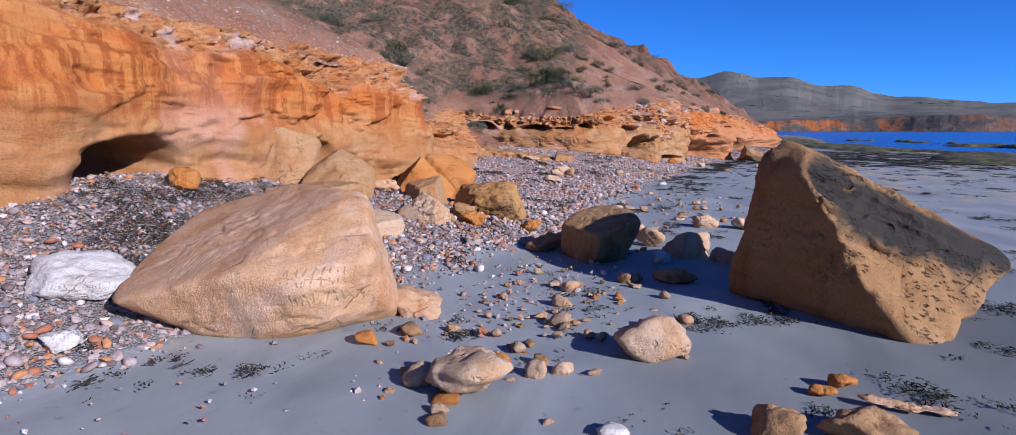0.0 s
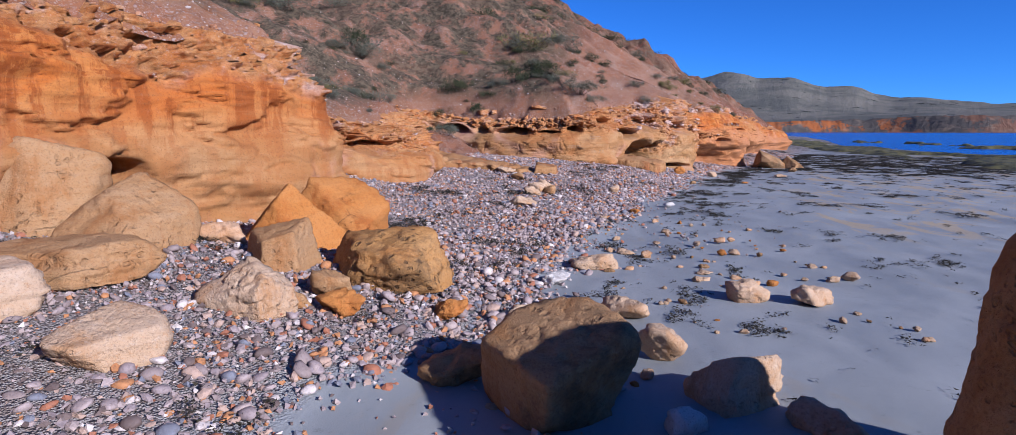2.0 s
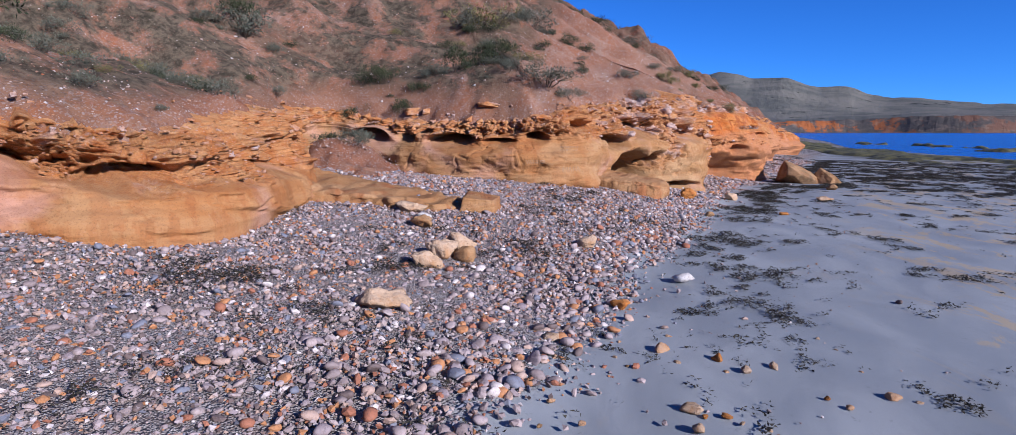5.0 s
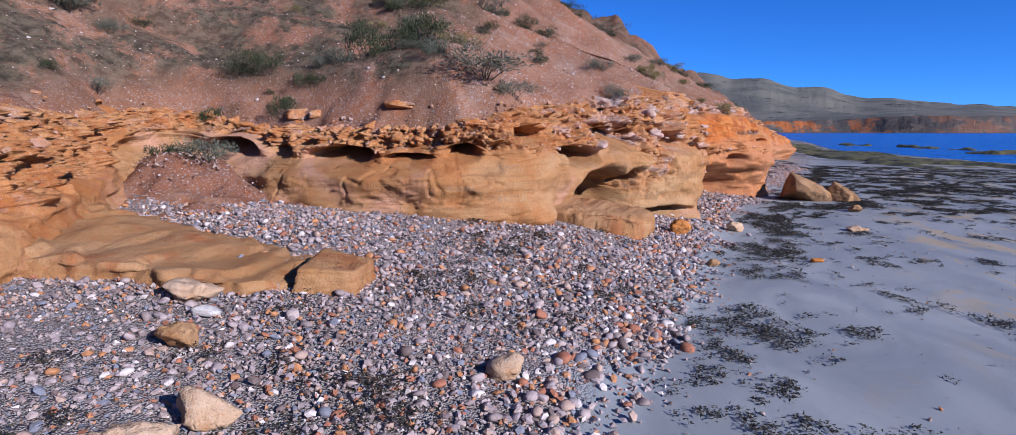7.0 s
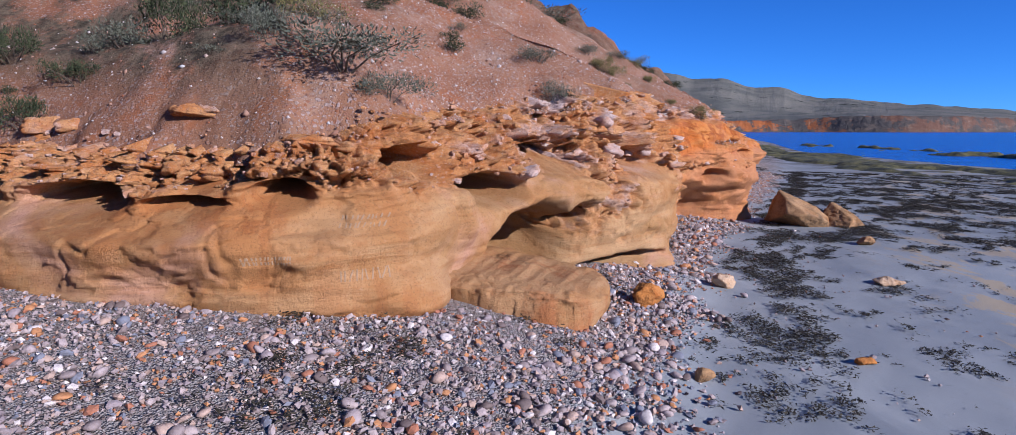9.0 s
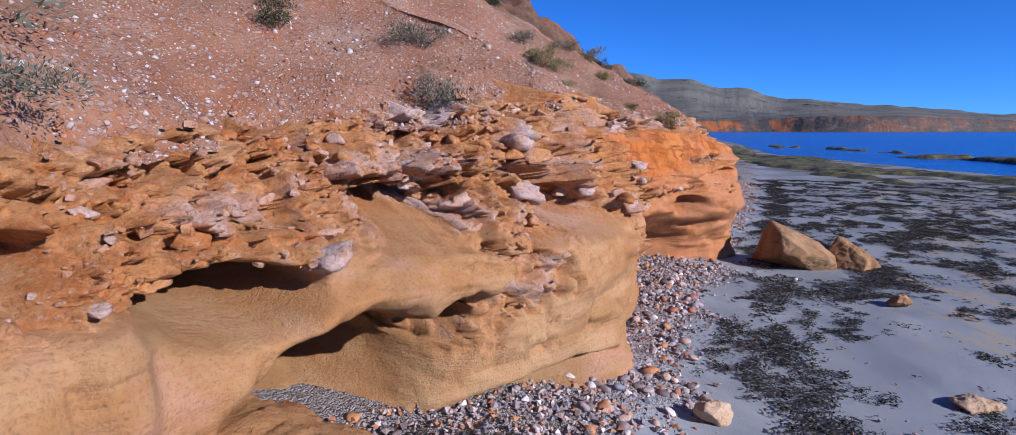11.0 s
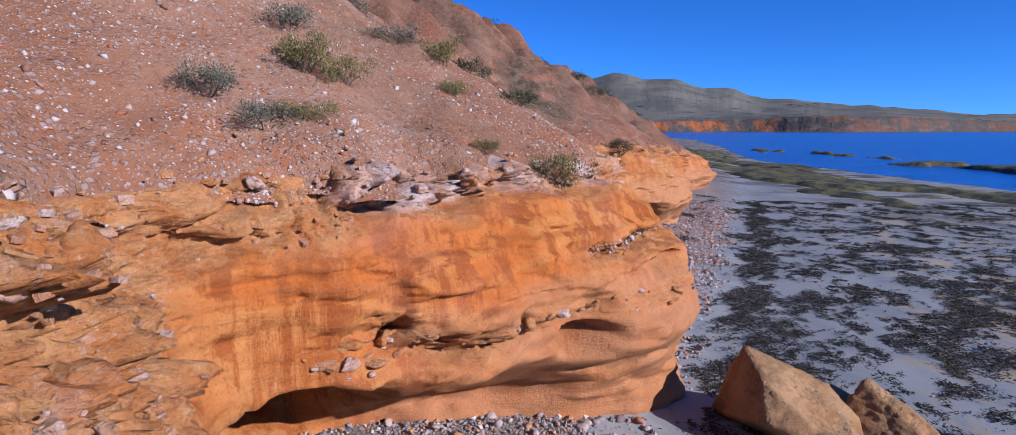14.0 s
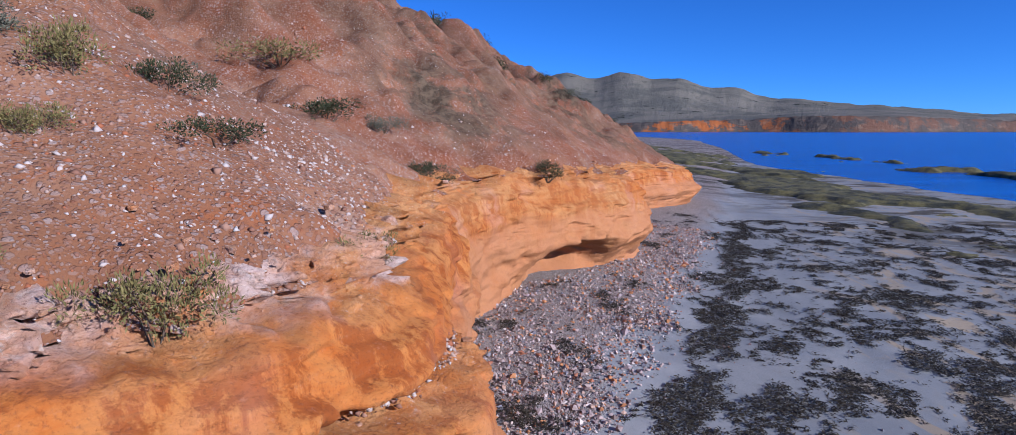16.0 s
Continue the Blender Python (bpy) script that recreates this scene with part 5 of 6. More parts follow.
def build_shingle():
    rnd = np.random.RandomState(5)
    n = 450000
    y = rnd.uniform(0.5, 56, n)
    sea = rnd.uniform(-13.5, -2.4, n)
    x = (sea + 0.366 * y) / 0.93
    edge = fbm(np.stack([x, y, 0 * x], 1) * 0.7 + 4, 4)
    into = shingle_edge(y) - 0.1 - sea + edge * 0.6
    chance = np.where(into > 0.3, 1.0, np.where(into > -0.3, 0.12 + 0.7 * smooth01((into + 0.3) / 0.6), 0.022 * np.exp((into + 0.3) * 0.9)))
    chance = np.maximum(chance, 0.20 * np.exp(-((x - 0.1 * (y - 6) + 0.3) / 0.9) ** 2 - ((y - 5.8) / 2.2) ** 2))
    chance *= np.interp(y, [0, 28, 34, 56], [0.9, 0.9, 0.7, 0.35])
    keep = (rnd.rand(n) < chance) & (off_cliff(x, y) > np.where((y > 32.5) & (y < 37), -1.4, -0.35))
    x, y, into = x[keep], y[keep], into[keep]
    n = len(x)
    size = np.clip(np.exp(rnd.normal(np.log(0.037), 0.46, n)), 0.019, 0.13)
    size *= np.interp(into, [-1, 0.2, 0.8, 2.0, 4.0], [0.9, 1.35, 1.15, 1.0, 0.92])
    z = ground_z(x, y) + size * rnd.uniform(0.05, 0.32, n)
    at = np.stack([x, y, z], 1)
    big = (size > 0.105) & (y < 38)
    shapes, f = lump_shapes(2, 14, 1)
    scatter("shingle_stones", at[big], size[big], shapes, f, M_SHINGLE, "larger mixed grey, mauve and orange beach stones", "shingle", 2, 0.3)
    shapes, f = lump_shapes(1, 24, 2)
    small = ~big & (y < 26) & (size > 0.074)
    far = ~big & ~small
    scatter("shingle", at[small], size[small], shapes, f, M_SHINGLE, "bank of small mixed grey, mauve and orange pebbles", "shingle", 3, 0.4, False)
    shapes, f = grit_shapes(24, 4)
    scatter("shingle", at[far], size[far], shapes, f, M_SHINGLE, "bank of small mixed grey, mauve and orange pebbles", "shingle", 4, 0.35, False)
    return n, int(big.sum())


print("shingle", build_shingle())


def build_weed():
    k = Nodes("sea_wrack", 0.7, 0.3)
    M_WEED = k.done(k.mix(k.island(), (0.012, 0.010, 0.008), (0.050, 0.040, 0.024)))
    rnd = np.random.RandomState(11)
    n = 950000
    y = 1 + 58 * rnd.rand(n) ** 1.25
    sea = rnd.uniform(-9.5, 6, n)
    x = (sea + 0.366 * y) / 0.93
    p = np.stack([x * 0.93 - y * 0.366, (x * 0.366 + y * 0.93) * 0.55, 0 * x], 1)
    v = fbm(p * (0.9, 1.2, 1) + 8, 6, 0.45)
    fine = fbm(p * (3.2, 5.0, 1) + 3, 5, 0.4)
    belt = np.exp(-((sea - shingle_edge(y) - 0.95) / 0.6) ** 2) * np.interp(y, [0, 8, 14, 22, 28, 40], [0.0, 0.08, 0.35, 0.9, 1.25, 1.55])
    far = smooth01((y - 28) / 6) * smooth01((sea + 6.8) / 1.2) * (0.72 + 0.26 * np.exp(-((y - 40) / 5) ** 2) - 0.03 * np.maximum(sea, 0))
    berm = np.exp(-((x + 5.0) ** 2 / 1.2 + (y - 7.5) ** 2 / 3.5)) * 1.1 + np.exp(-((x + 3.9) ** 2 / 1.0 + (y - 15.5) ** 2 / 1.5)) * 0.6
    bank = 0.27 * (sea < shingle_edge(y) - 0.6)
    want = np.maximum.reduce([belt, far, berm, bank, np.interp(y, [0, 18, 26], [-0.05, -0.02, 0.14])])
    over = v * 0.75 + fine * 0.5 - (0.60 - 0.62 * want)
    keep = (rnd.rand(n) < smooth01(over / 0.10) + 0.004 * (over > -0.3)) & (off_cliff(x, y) > 0.05)
    x, y, sea = [np.repeat(a[keep], 3) for a in (x, y, sea)]
    m = len(x)
    x, y = x + rnd.normal(0, 0.02, m), y + rnd.normal(0, 0.03, m)
    length, w = rnd.uniform(0.02, 0.07, m), rnd.uniform(0.005, 0.019, m)
    a, b = rnd.uniform(0, 2 * np.pi, m), rnd.uniform(-0.9, 0.9, m)
    z = ground_z(x, y) + rnd.uniform(0.012, 0.03, m) + np.where(sea < shingle_edge(y), 0.03, 0.0)
    shrink = np.interp(y, [10, 24, 34], [0.6, 0.7, 1.0])
    length, w = length * shrink, w * shrink
    ca, sa = np.cos(a), np.sin(a)
    q = [np.stack([x - sa * w, y + ca * w, z + rnd.uniform(-0.006, 0.012, m)], 1), np.stack([x + sa * w, y - ca * w, z + rnd.uniform(-0.006, 0.012, m)], 1),
         np.stack([x + np.cos(a + b) * length, y + np.sin(a + b) * length, z + rnd.uniform(-0.01, 0.015, m)], 1)]
    f = np.arange(m * 3).reshape(m, 3)
    tagged(new("seaweed", mesh_of("seaweed", np.stack(q, 1).reshape(-1, 3), f, M_WEED)), "dark dried seaweed strewn in drifts on sand and shingle", "seaweed", kind="stuff")
    return m


print("weed", build_weed())


def hill_point(x, y):
    g = HILL[:75].reshape(-1, 3)
    return g[np.argmin((g[:, 0] - x) ** 2 + (g[:, 1] - y) ** 2)]


def build_scree():
    rnd = np.random.RandomState(21)
    k = Nodes("scree_stone", 0.9, 0.2)
    c = k.ramp(k.island(), [(0.0, (0.200, 0.100, 0.068)), (0.22, (0.264, 0.152, 0.108)), (0.42, (0.336, 0.248, 0.208)), (0.62, (0.400, 0.344, 0.320)), (0.84, (0.264, 0.096, 0.048)), (0.95, (0.400, 0.375, 0.365))], hard=True)
    mat = k.done(c, k.bump(k.noise(k.pos, 50, 4, 0.7), 0.4, 0.01))
    g = HILL[:60]
    y = g[0, :, 1]
    cols = np.where((y > 4) & (y < 50))[0]
    n = 66000
    i, j = (rnd.rand(n) ** 1.8 * 58).astype(int), rnd.choice(cols, n)
    close = np.where((y > 27) & (y < 41))[0]
    j = np.where(rnd.rand(n) < 0.55, rnd.choice(close, n), j)
    u, w = rnd.rand(n, 1), rnd.rand(n, 1)
    j2 = np.minimum(j + 1, g.shape[1] - 1)
    at = (g[i, j] * (1 - u) + g[i + 1, j] * u) * (1 - w) + (g[i, j2] * (1 - u) + g[i + 1, j2] * u) * w
    room = np.linalg.norm(g[i, j2] - g[i, j], axis=1)
    keep = (fbm(at * 0.8, 3) > -0.05 - 0.5 * (rnd.rand(n) < 0.5)) & (rnd.rand(n) < room / 0.11)
    at = at[keep]
    mound = np.stack([rnd.normal(-4.8, 0.8, 700), rnd.normal(25.2, 0.5, 700), np.zeros(700)], 1)
    mound[:, 2] = ground_z(mound[:, 0], mound[:, 1]) - 0.08 + 0.50 * np.exp(-((mound[:, 0] + 4.9) / 1.5) ** 2 - ((mound[:, 1] - 25.3) / 1.1) ** 2)
    at = np.concatenate([at, mound])
    shelf = FACE[(np.abs(FACE[:, :, 2] - 2.01) < 0.04) & (FACE[:, :, 1] > 35.2) & (FACE[:, :, 1] < 37.8) & (FACE[:, :, 0] > 5.8)]
    at = np.concatenate([at, shelf[rnd.randint(0, len(shelf), 900)] + rnd.normal(0, 0.02, (900, 3))])
    size = np.clip(np.exp(rnd.normal(np.log(0.024), 0.5, len(at))), 0.012, 0.12)
    shapes, f = grit_shapes(24, 6)
    scatter("scree_stones", at, size, shapes, f, mat, "loose pale and rusty stones scattered on the slope", "scree", 22)
    # broken crust along the rim
    rim = RIM[(RIM[:, 1] > 3) & (RIM[:, 1] < 56)]
    m = 900
    k2 = rnd.randint(0, len(rim), m)
    back = np.abs(rnd.normal(0, 0.35, m))
    nr = out_normals(rim[:, :2], 12)[k2]
    at = rim[k2].copy()
    at[:, :2] -= nr * (back - 0.05)[:, None]
    at[:, 2] += back * 0.55 - 0.02 + rnd.normal(0, 0.03, m)
    face = CRUST[rnd.randint(0, len(CRUST), 2600)]
    at = np.concatenate([at, face])
    size = np.clip(np.exp(rnd.normal(np.log(0.045), 0.5, len(at))), 0.02, 0.16)
    shapes, f = slab_shapes(30, 9)
    slabs = scatter("crust_stones", at, size, shapes, f, M_CLIFF, "broken slabs of pale crust along the cliff's rim", "rubble", 23, 0.22, False)
    mask(slabs.data, "crust", np.ones(len(slabs.data.vertices)))
    mask(slabs.data, "hard", np.full(len(slabs.data.vertices), 0.45))
    mask(slabs.data, "pink", np.zeros(len(slabs.data.vertices)))
    mask(slabs.data, "warm", np.full(len(slabs.data.vertices), 0.5))


build_scree()


def build_crust_pieces():
    """Knobs and slabs of hard pale rock that stand out of the crumbling crust."""
    rnd = np.random.RandomState(77)
    stock = []
    for i in range(12):
        me = rock_mesh("rock_piece", (1, rnd.uniform(0.6, 0.9), rnd.uniform(0.38, 0.7)), 500 + i, M_CLIFF, detail=3, rough=0.17, cuts=13, layers=0.06, soft=34)
        mask(me, "crust", np.ones(len(me.vertices)))
        mask(me, "hard", np.full(len(me.vertices), (0.1, 0.35, 0.7)[i % 3]))
        mask(me, "pink", np.zeros(len(me.vertices)))
        mask(me, "warm", np.full(len(me.vertices), 0.5))
        stock.append(me)
    cliff = bpy.data.objects["sea_cliff"]
    near = CRUST[(CRUST[:, 1] > 26.5) & (CRUST[:, 1] < 33.2)]
    rest = CRUST[(CRUST[:, 1] < 26.5) | (CRUST[:, 1] > 33.2)]
    shelf = FACE[(np.abs(FACE[:, :, 2] - 1.52) < 0.12) & (FACE[:, :, 1] > 33.4) & (FACE[:, :, 1] < 36.0) & (FACE[:, :, 0] > 3.9)]
    brink = RIM[(RIM[:, 1] > 33.5) & (RIM[:, 1] < 38.5)] - (0.05, -0.02, 0.02)
    for i in range(300):
        pool = near if i < 150 else rest if i < 210 else shelf if i < 250 else brink
        at = pool[rnd.randint(len(pool))]
        w = float(np.clip(np.exp(rnd.normal(np.log(0.17), 0.45)), 0.08, 0.38)) * (0.55 if 210 <= i < 250 else 1.0)
        w *= 0.6 if i >= 250 else 1.0
        ob = new("rock_piece", stock[rnd.randint(4) * 3 + 2 if i >= 250 else rnd.randint(12)])
        ob.matrix_world = pose(at[0], at[1], at[2] - 0.22 * w, rnd.normal(0, 9), rnd.normal(0, 9), rnd.uniform(0, 360)) @ Matrix.Diagonal((w, w, w * 0.9, 1))
        ob.parent = cliff


build_crust_pieces()


def leaf_mat(name, a, b):
    k = Nodes(name, 0.8, 0.2)
    return k.done(k.mix(k.island(), a, b))


M_LEAF = [leaf_mat("grey_green_leaf", (0.058, 0.065, 0.046), (0.131, 0.131, 0.096)), leaf_mat("dark_green_leaf", (0.017, 0.025, 0.012), (0.058, 0.065, 0.029)),
          leaf_mat("dry_yellow_leaf", (0.077, 0.073, 0.023), (0.185, 0.154, 0.058))]
k_twig = Nodes("twig_bark", 0.9, 0.1)
M_TWIG = k_twig.done(k_twig.mix(k_twig.noise(k_twig.pos, 30), (0.05, 0.035, 0.025), (0.13, 0.10, 0.075)))


def bush(kind, seed, leaves, leaf):
    """A low coastal shrub, a metre wide: bent twigs and many small leaves in uneven tufts."""
    rnd = np.random.RandomState(seed)
    tufts = [(rnd.normal(0, 0.26), rnd.normal(0, 0.26), rnd.uniform(0.10, 0.36), rnd.uniform(0.12, 0.24)) for _ in range(16)]
    v, f, k = [], [], 0
    n = leaves // 16
    for tx, ty, tz, tr in tufts:
        d = rnd.normal(size=(n, 3))
        d /= np.linalg.norm(d, axis=1)[:, None]
        c = np.array([tx, ty, tz]) + d * tr * rnd.uniform(0.35, 1.1, (n, 1)) * (1, 1, 0.8)
        c[:, 2] = np.maximum(c[:, 2], 0.01)
        ax = d + rnd.normal(0, 0.5, (n, 3)) + (0, 0, 0.6)
        ax /= np.linalg.norm(ax, axis=1)[:, None]
        side = np.cross(ax, rnd.normal(size=(n, 3)))
        side /= np.linalg.norm(side, axis=1)[:, None]
        ln, wd = rnd.uniform(0.6, 1.5, (n, 1)) * leaf, rnd.uniform(0.10, 0.24, (n, 1)) * leaf
        v.append(np.stack([c - side * wd * 0.5, c + ax * ln * 0.5 + side * wd, c + ax * ln, c + ax * ln * 0.4 - side * wd], 1).reshape(-1, 3))
        f.append(np.arange(n * 4).reshape(-1, 4) + k)
        k += n * 4
    root = new("shrub")
    new("foliage", mesh_of("foliage", np.concatenate(v), np.concatenate(f), M_LEAF[kind])).parent = root
    bm = bmesh.new()
    for tx, ty, tz, tr in tufts[:10]:
        a, b = Vector((tx * 0.1, ty * 0.1, -0.12)), Vector((tx, ty, tz))
        m = (a + b) / 2 + Vector((rnd.normal(0, 0.04), rnd.normal(0, 0.04), 0.04))
        for p, q, r in ((a, m, 0.012), (m, b, 0.007)):
            c = bmesh.ops.create_cone(bm, segments=5, radius1=r, radius2=r * 0.65, depth=(q - p).length)
            bmesh.ops.transform(bm, matrix=Matrix.Translation((p + q) / 2) @ (q - p).to_track_quat("Z", "Y").to_matrix().to_4x4(), verts=c["verts"])
    part("branchwork", bm, M_TWIG, root)
    return tagged(root, SHRUB_LABELS[kind], "shrub", "shrubs on the slope")


SHRUB_LABELS = ["low grey-green coastal shrub on red scree", "dark green shrub on the scree slope", "yellowing dry shrub on the scree slope"]
# x, y, width, height, kind
SHRUBS = [
    (-4.6, 27.3, 0.7, 0.6, 1), (-1.7, 27.7, 1.0, 0.9, 1), (-0.3, 26.7, 1.4, 0.6, 0), (-3.9, 26.6, 0.55, 0.5, 1), (-5.3, 26.5, 0.6, 0.5, 1), (-2.7, 27.4, 0.7, 0.9, 1),
    (-3.5, 27.0, 0.5, 0.4, 1), (-1.2, 26.9, 0.6, 0.5, 0), (0.2, 26.75, 0.7, 0.4, 0), (1.86, 30.64, 0.52, 0.36, 0), (2.15, 29.75, 0.52, 0.42, 0), (3.0, 34.3, 0.5, 0.3, 0), (3.7, 34.45, 0.4, 0.25, 2)]
SHRUBS_B = [
    (3.72, 35.68, 0.45, 0.4, 2), (3.05, 36.14, 0.55, 0.35, 0), (3.44, 34.3, 0.55, 0.26, 0), (5.13, 35.73, 0.25, 0.2, 2), (5.88, 35.9, 0.5, 0.45, 2), (3.31, 35.55, 0.6, 0.5, 2),
    (4.57, 37.44, 0.5, 0.5, 2), (4.0, 37.33, 0.6, 0.3, 0), (6.6, 37.29, 0.36, 0.28, 2), (5.48, 37.64, 0.7, 0.3, 1), (4.9, 42.76, 1.2, 0.45, 1), (5.56, 43.96, 0.7, 0.4, 0),
    (6.3, 43.31, 0.75, 0.4, 1), (6.83, 43.14, 0.4, 0.3, 1), (8.64, 45.31, 0.6, 0.5, 1), (4.73, 36.74, 0.35, 0.3, 2), (4.82, 38.24, 0.55, 0.35, 1)]


def plant(stock, i, kind, at, w, h):
    """The first use of each stock plant moves it, later ones copy it."""
    plant_at = pose(at[0], at[1], at[2] - 0.03, 0, 0, i * 47 % 360) @ Matrix.Diagonal((w, w, h, 1))
    first = stock[kind][i % 2]
    if "used" not in first:
        first["used"] = 1
        first.matrix_basis = plant_at
        return
    ob = copy_thing(first, Matrix.Identity(4))
    ob.matrix_basis = plant_at


near_stock = [[bush(kind, 300 + kind * 2 + j, 2200, 0.048) for j in range(2)] for kind in range(3)]
far_stock = [[bush(kind, 320 + kind * 2 + j, 960, 0.060) for j in range(2)] for kind in range(3)]
for i, (x, y, w, h, kind) in enumerate(SHRUBS + SHRUBS_B):
    plant(near_stock, i, kind, hill_point(x, y), w, h * 1.6)
plant(near_stock, 3, 0, (-4.75, 25.45, float(ground_z(-4.75, 25.45)) + 0.34), 0.9, 0.8)
plant(near_stock, 4, 1, (-5.4, 25.3, float(ground_z(-5.4, 25.3)) + 0.30), 0.6, 0.6)
pick = random.Random(78)
ledge = HILL[4:44]
spots = [(r, c) for r in range(0, 40) for c in range(0, ledge.shape[1], 4) if 18 < ledge[r, c, 1] < 34 and ledge[r, c, 0] < 0.6]
for i in range(80):
    r, c = pick.choice(spots)
    w = pick.uniform(0.25, 0.75)
    plant(far_stock, i, pick.choice([0, 0, 0, 1, 1, 2]), ledge[r, c], w, w * pick.uniform(0.7, 1.1))
pick = random.Random(77)
high = HILL[30:98]
spots = [(r, c) for r in range(0, 68) for c in range(0, high.shape[1], 6) if 10 < high[r, c, 1] < 75]
for i in range(150):
    r, c = pick.choice(spots)
    at = high[r, c]
    if noise.fractal(Vector(at) * 0.3, 0.9, 2, 3) < 0.0 and at[1] < 36 and i > 40:
        continue
    w = pick.uniform(0.6, 1.7)
    plant(far_stock, i, pick.choice([0, 0, 1, 1, 1, 2]), at, w, w * pick.uniform(0.6, 1.0))


def outcrop(x, y, wide, layers, seed):
    """A ledge of stacked, broken slabs that juts out of the slope."""
    rnd = random.Random(seed)
    at = hill_point(x, y)
    root = new("rock_outcrop")
    root.matrix_world = pose(at[0], at[1], at[2] - 0.19, 0, 0, rnd.uniform(-8, 8))
    z = 0.0
    for i in range(layers):
        tall = rnd.uniform(0.06, 0.10)
        for j in range(rnd.choice((2, 3))):
            w = wide * rnd.uniform(0.4, 0.8)
            me = rock_mesh("slab", (w, w * rnd.uniform(0.5, 0.7), tall * 2.2), seed * 11 + i * 3 + j, M_CLIFF, detail=4, rough=0.10, cuts=14, layers=0.10, soft=26)
            for key, value in (("crust", 1.0), ("hard", rnd.uniform(0.0, 0.5)), ("pink", 0.0), ("warm", 0.5)):
                mask(me, key, np.full(len(me.vertices), value))
            ob = new("slab", me)
            ob.parent = root
            ob.matrix_basis = pose(rnd.uniform(-0.35, 0.35) * wide, rnd.uniform(-0.12, 0.12) - 0.05 * i + 0.1, z, rnd.uniform(-5, 5), rnd.uniform(-5, 5), rnd.uniform(0, 360))
        z += tall
    tagged(root, "jutting outcrop of broken tan slabs in red scree", "outcrop", "outcrops on the slope")


for i, (x, y, wide, layers) in enumerate([(-0.45, 25.95, 1.1, 3), (-1.6, 26.1, 0.8, 2), (-3.55, 26.4, 0.8, 2), (1.6, 28.9, 0.7, 2)]):
    outcrop(x, y, wide, layers, 900 + i)


def build_mound():
    """Red earth slumped out of the recess beside the long ledge."""
    xs, ys = np.arange(-7.5, -2.6, 0.07), np.arange(23.0, 27.0, 0.07)
    x, y = [a.ravel() for a in np.meshgrid(xs, ys)]
    q = np.stack([x, y, 0 * x], 1)
    r = ((x + 4.9) / 1.5) ** 2 + ((y - 25.3) / 1.1) ** 2
    z = ground_z(x, y) - 0.12 + 0.46 * np.exp(-r) + fbm(q * 1.6, 5) * 0.16 + fbm(q * 6, 4) * 0.04
    me = mesh_of("earth_mound", np.stack([x, y, z], 1), grid_faces(len(ys), len(xs)), M_SOIL)
    mask(me, "scrub", np.zeros(len(x)))
    mask(me, "red", np.full(len(x), 0.6))
    tagged(new("earth_mound", me), "slumped red earth heap at the cliff foot", "earth", kind="structure")


build_mound()


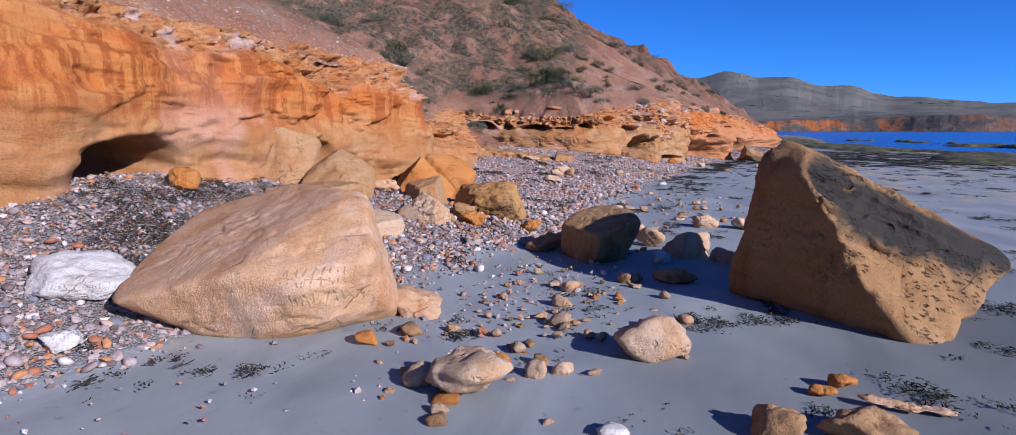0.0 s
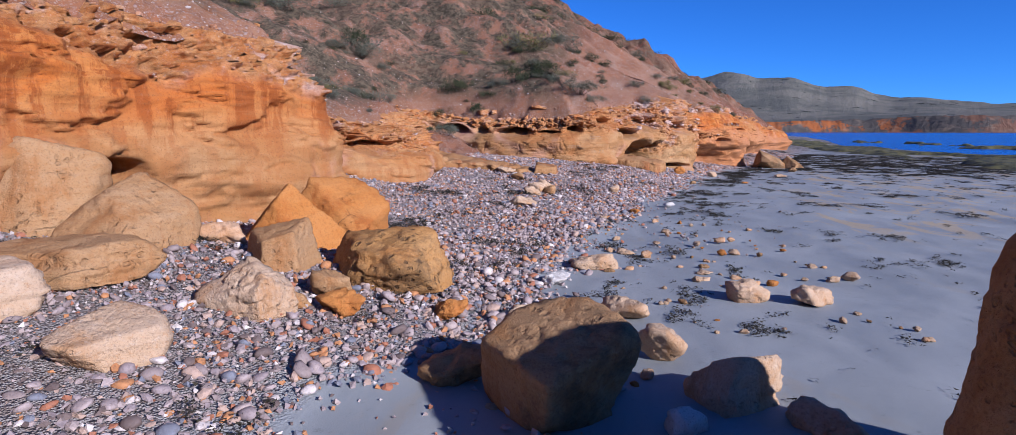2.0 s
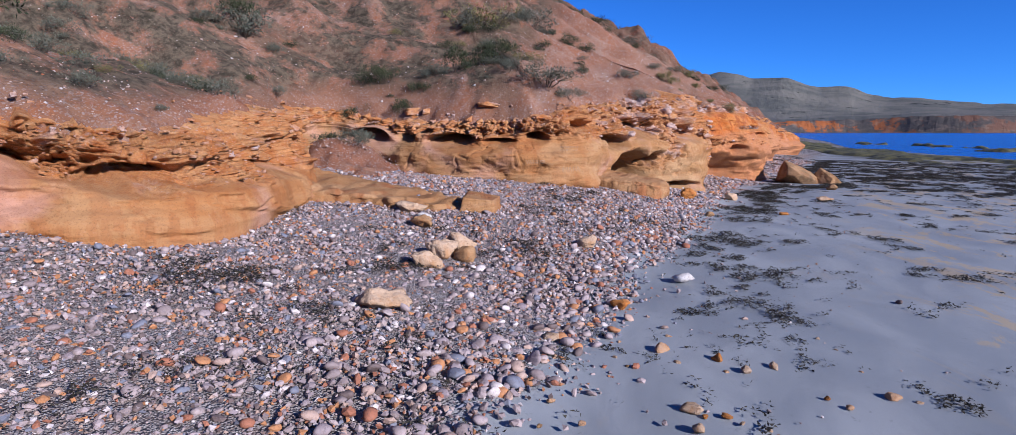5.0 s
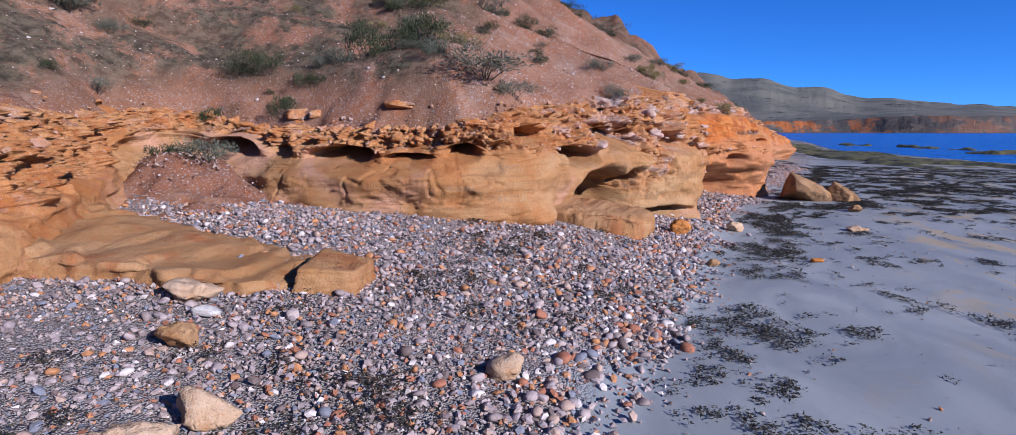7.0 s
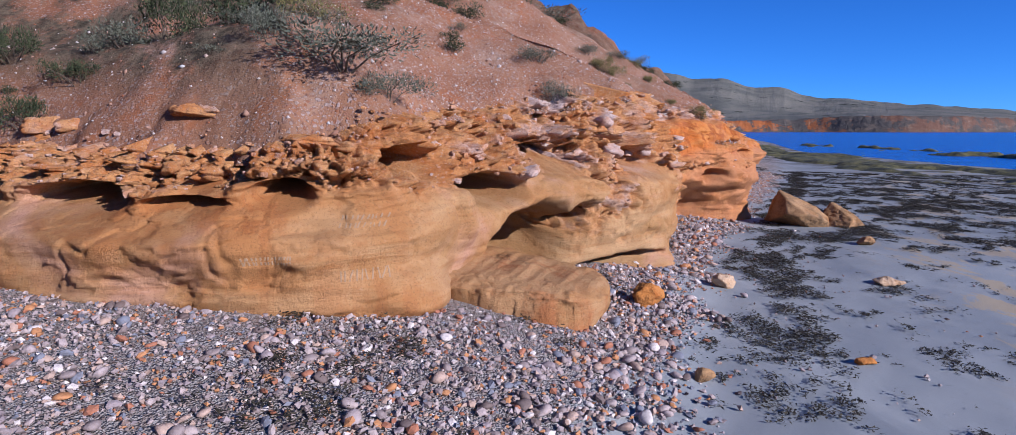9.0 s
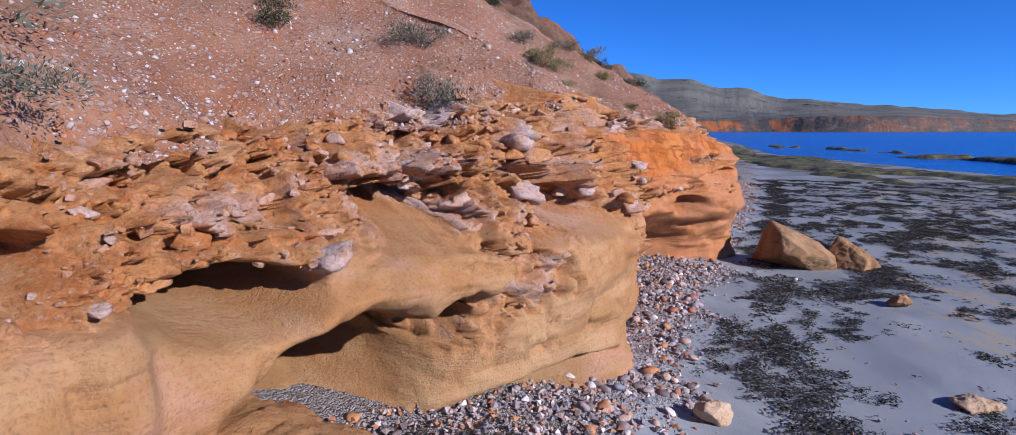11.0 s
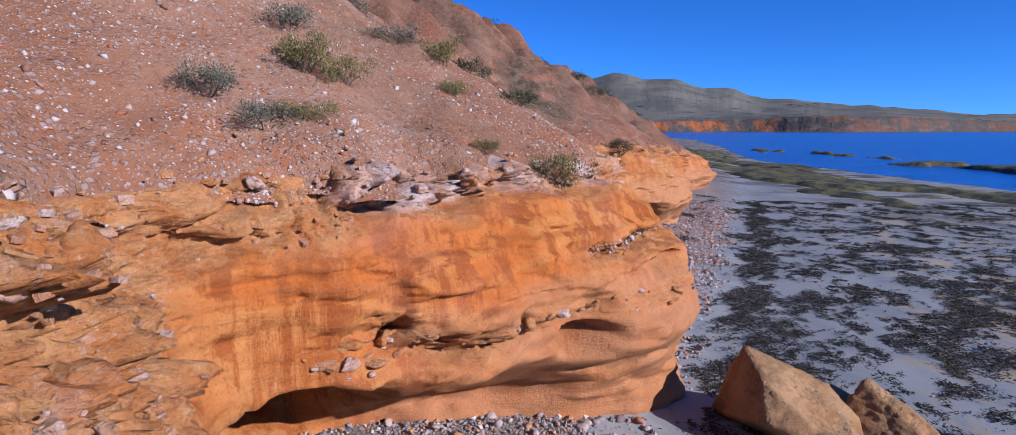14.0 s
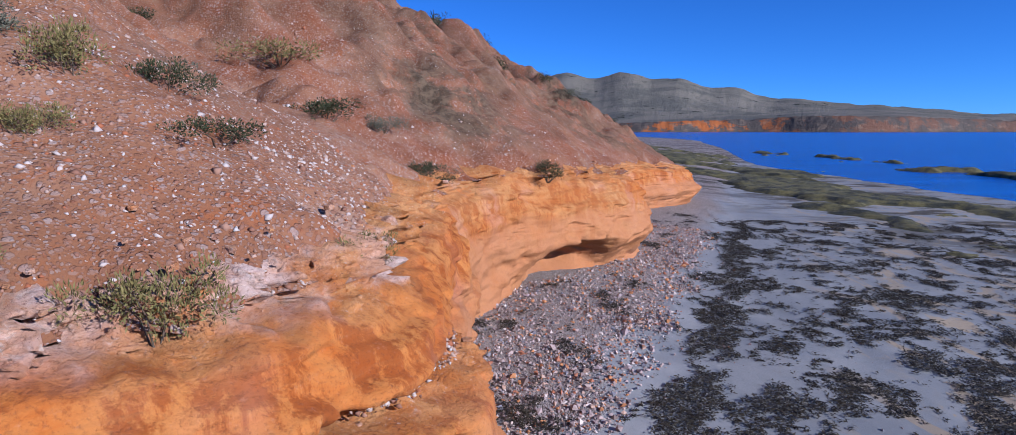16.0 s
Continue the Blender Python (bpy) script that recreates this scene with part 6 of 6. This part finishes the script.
# ==== carvings, as rows of plain strokes ====
def carve(owner, rows, depth=0.004):
    """Rows of thin proud strips that stand for carved strokes: x from, x to, z, height; found along +y from a start."""
    me = owner.data
    m = owner.matrix_world
    co = np.empty(len(me.vertices) * 3, np.float32)
    me.vertices.foreach_get("co", co)
    co = co.reshape(-1, 3) @ np.array(m.to_3x3()).T + np.array(m.translation)
    lo, hi = min(r[0] for r in rows) - 0.3, max(r[1] for r in rows) + 0.3
    y_lo, y_hi = rows[0][4], rows[0][4] + 5
    near = (co[:, 0] > lo) & (co[:, 0] < hi) & (co[:, 1] > y_lo) & (co[:, 1] < y_hi)
    ids = np.where(near)[0]
    back = -np.ones(len(co), int)
    back[ids] = np.arange(len(ids))
    faces = [[int(back[i]) for i in p.vertices] for p in me.polygons if all(near[i] for i in p.vertices)]
    tree = BVHTree.FromPolygons(co[ids].tolist(), faces)
    rnd = random.Random(5)
    # a groove's shade is put into the strips' brown
    k = Nodes("cut_shade", 0.95, 0.1)
    mat = k.done(k.mix(k.noise(k.pos, 40), (0.249, 0.156, 0.091), (0.332, 0.218, 0.132)))
    for x0, x1, z, tall, y0 in rows:
        x = x0
        while x < x1:
            bm = bmesh.new()
            lean = rnd.choice([-0.25, 0.0, 0.0, 0.25]) * tall
            points = []
            for t in (-0.5, -0.2, 0.2, 0.5):
                hit, normal, _, _ = tree.ray_cast(Vector((x + lean * t, y0, z + tall * t)), Vector((0, 1, 0)))
                if hit:
                    points.append((hit, normal))
            tops, lows = [], []
            for k_at, (a, na) in enumerate(points):
                b = points[min(k_at + 1, len(points) - 1)][0] - points[max(k_at - 1, 0)][0]
                side = b.cross(na).normalized() * 0.006
                tops.append([bm.verts.new(a + side * w + na * depth * 0.4) for w in (-1, 1)])
                lows.append([bm.verts.new(a + side * w - na * depth) for w in (-1.6, 1.6)])
            for u, d, u2, d2 in zip(tops, lows, tops[1:], lows[1:]):
                bm.faces.new((u[0], u2[0], u2[1], u[1]))
                bm.faces.new((u[0], d[0], d2[0], u2[0]))
                bm.faces.new((u[1], u2[1], d2[1], d[1]))
            if len(points) > 1:
                cut = part("carved_stroke", bm, mat, owner, "carved stroke, a thin strip with a groove's shade in its colour")
                cut.matrix_parent_inverse = owner.matrix_world.inverted()
            else:
                bm.free()
            x += rnd.uniform(0.035, 0.06) * tall / 0.12


carve(bpy.data.objects["boulder"], [(-3.45, -2.95, 0.55, 0.12, 2.0), (-2.25, -1.8, 0.52, 0.12, 2.0), (-2.2, -1.85, 0.36, 0.10, 2.0)])
carve(bpy.data.objects["sea_cliff"], [(0.1, 0.5, 1.50, 0.10, 22.5), (-0.6, -0.2, 1.22, 0.07, 22.5), (0.15, 0.55, 1.05, 0.10, 22.5)])
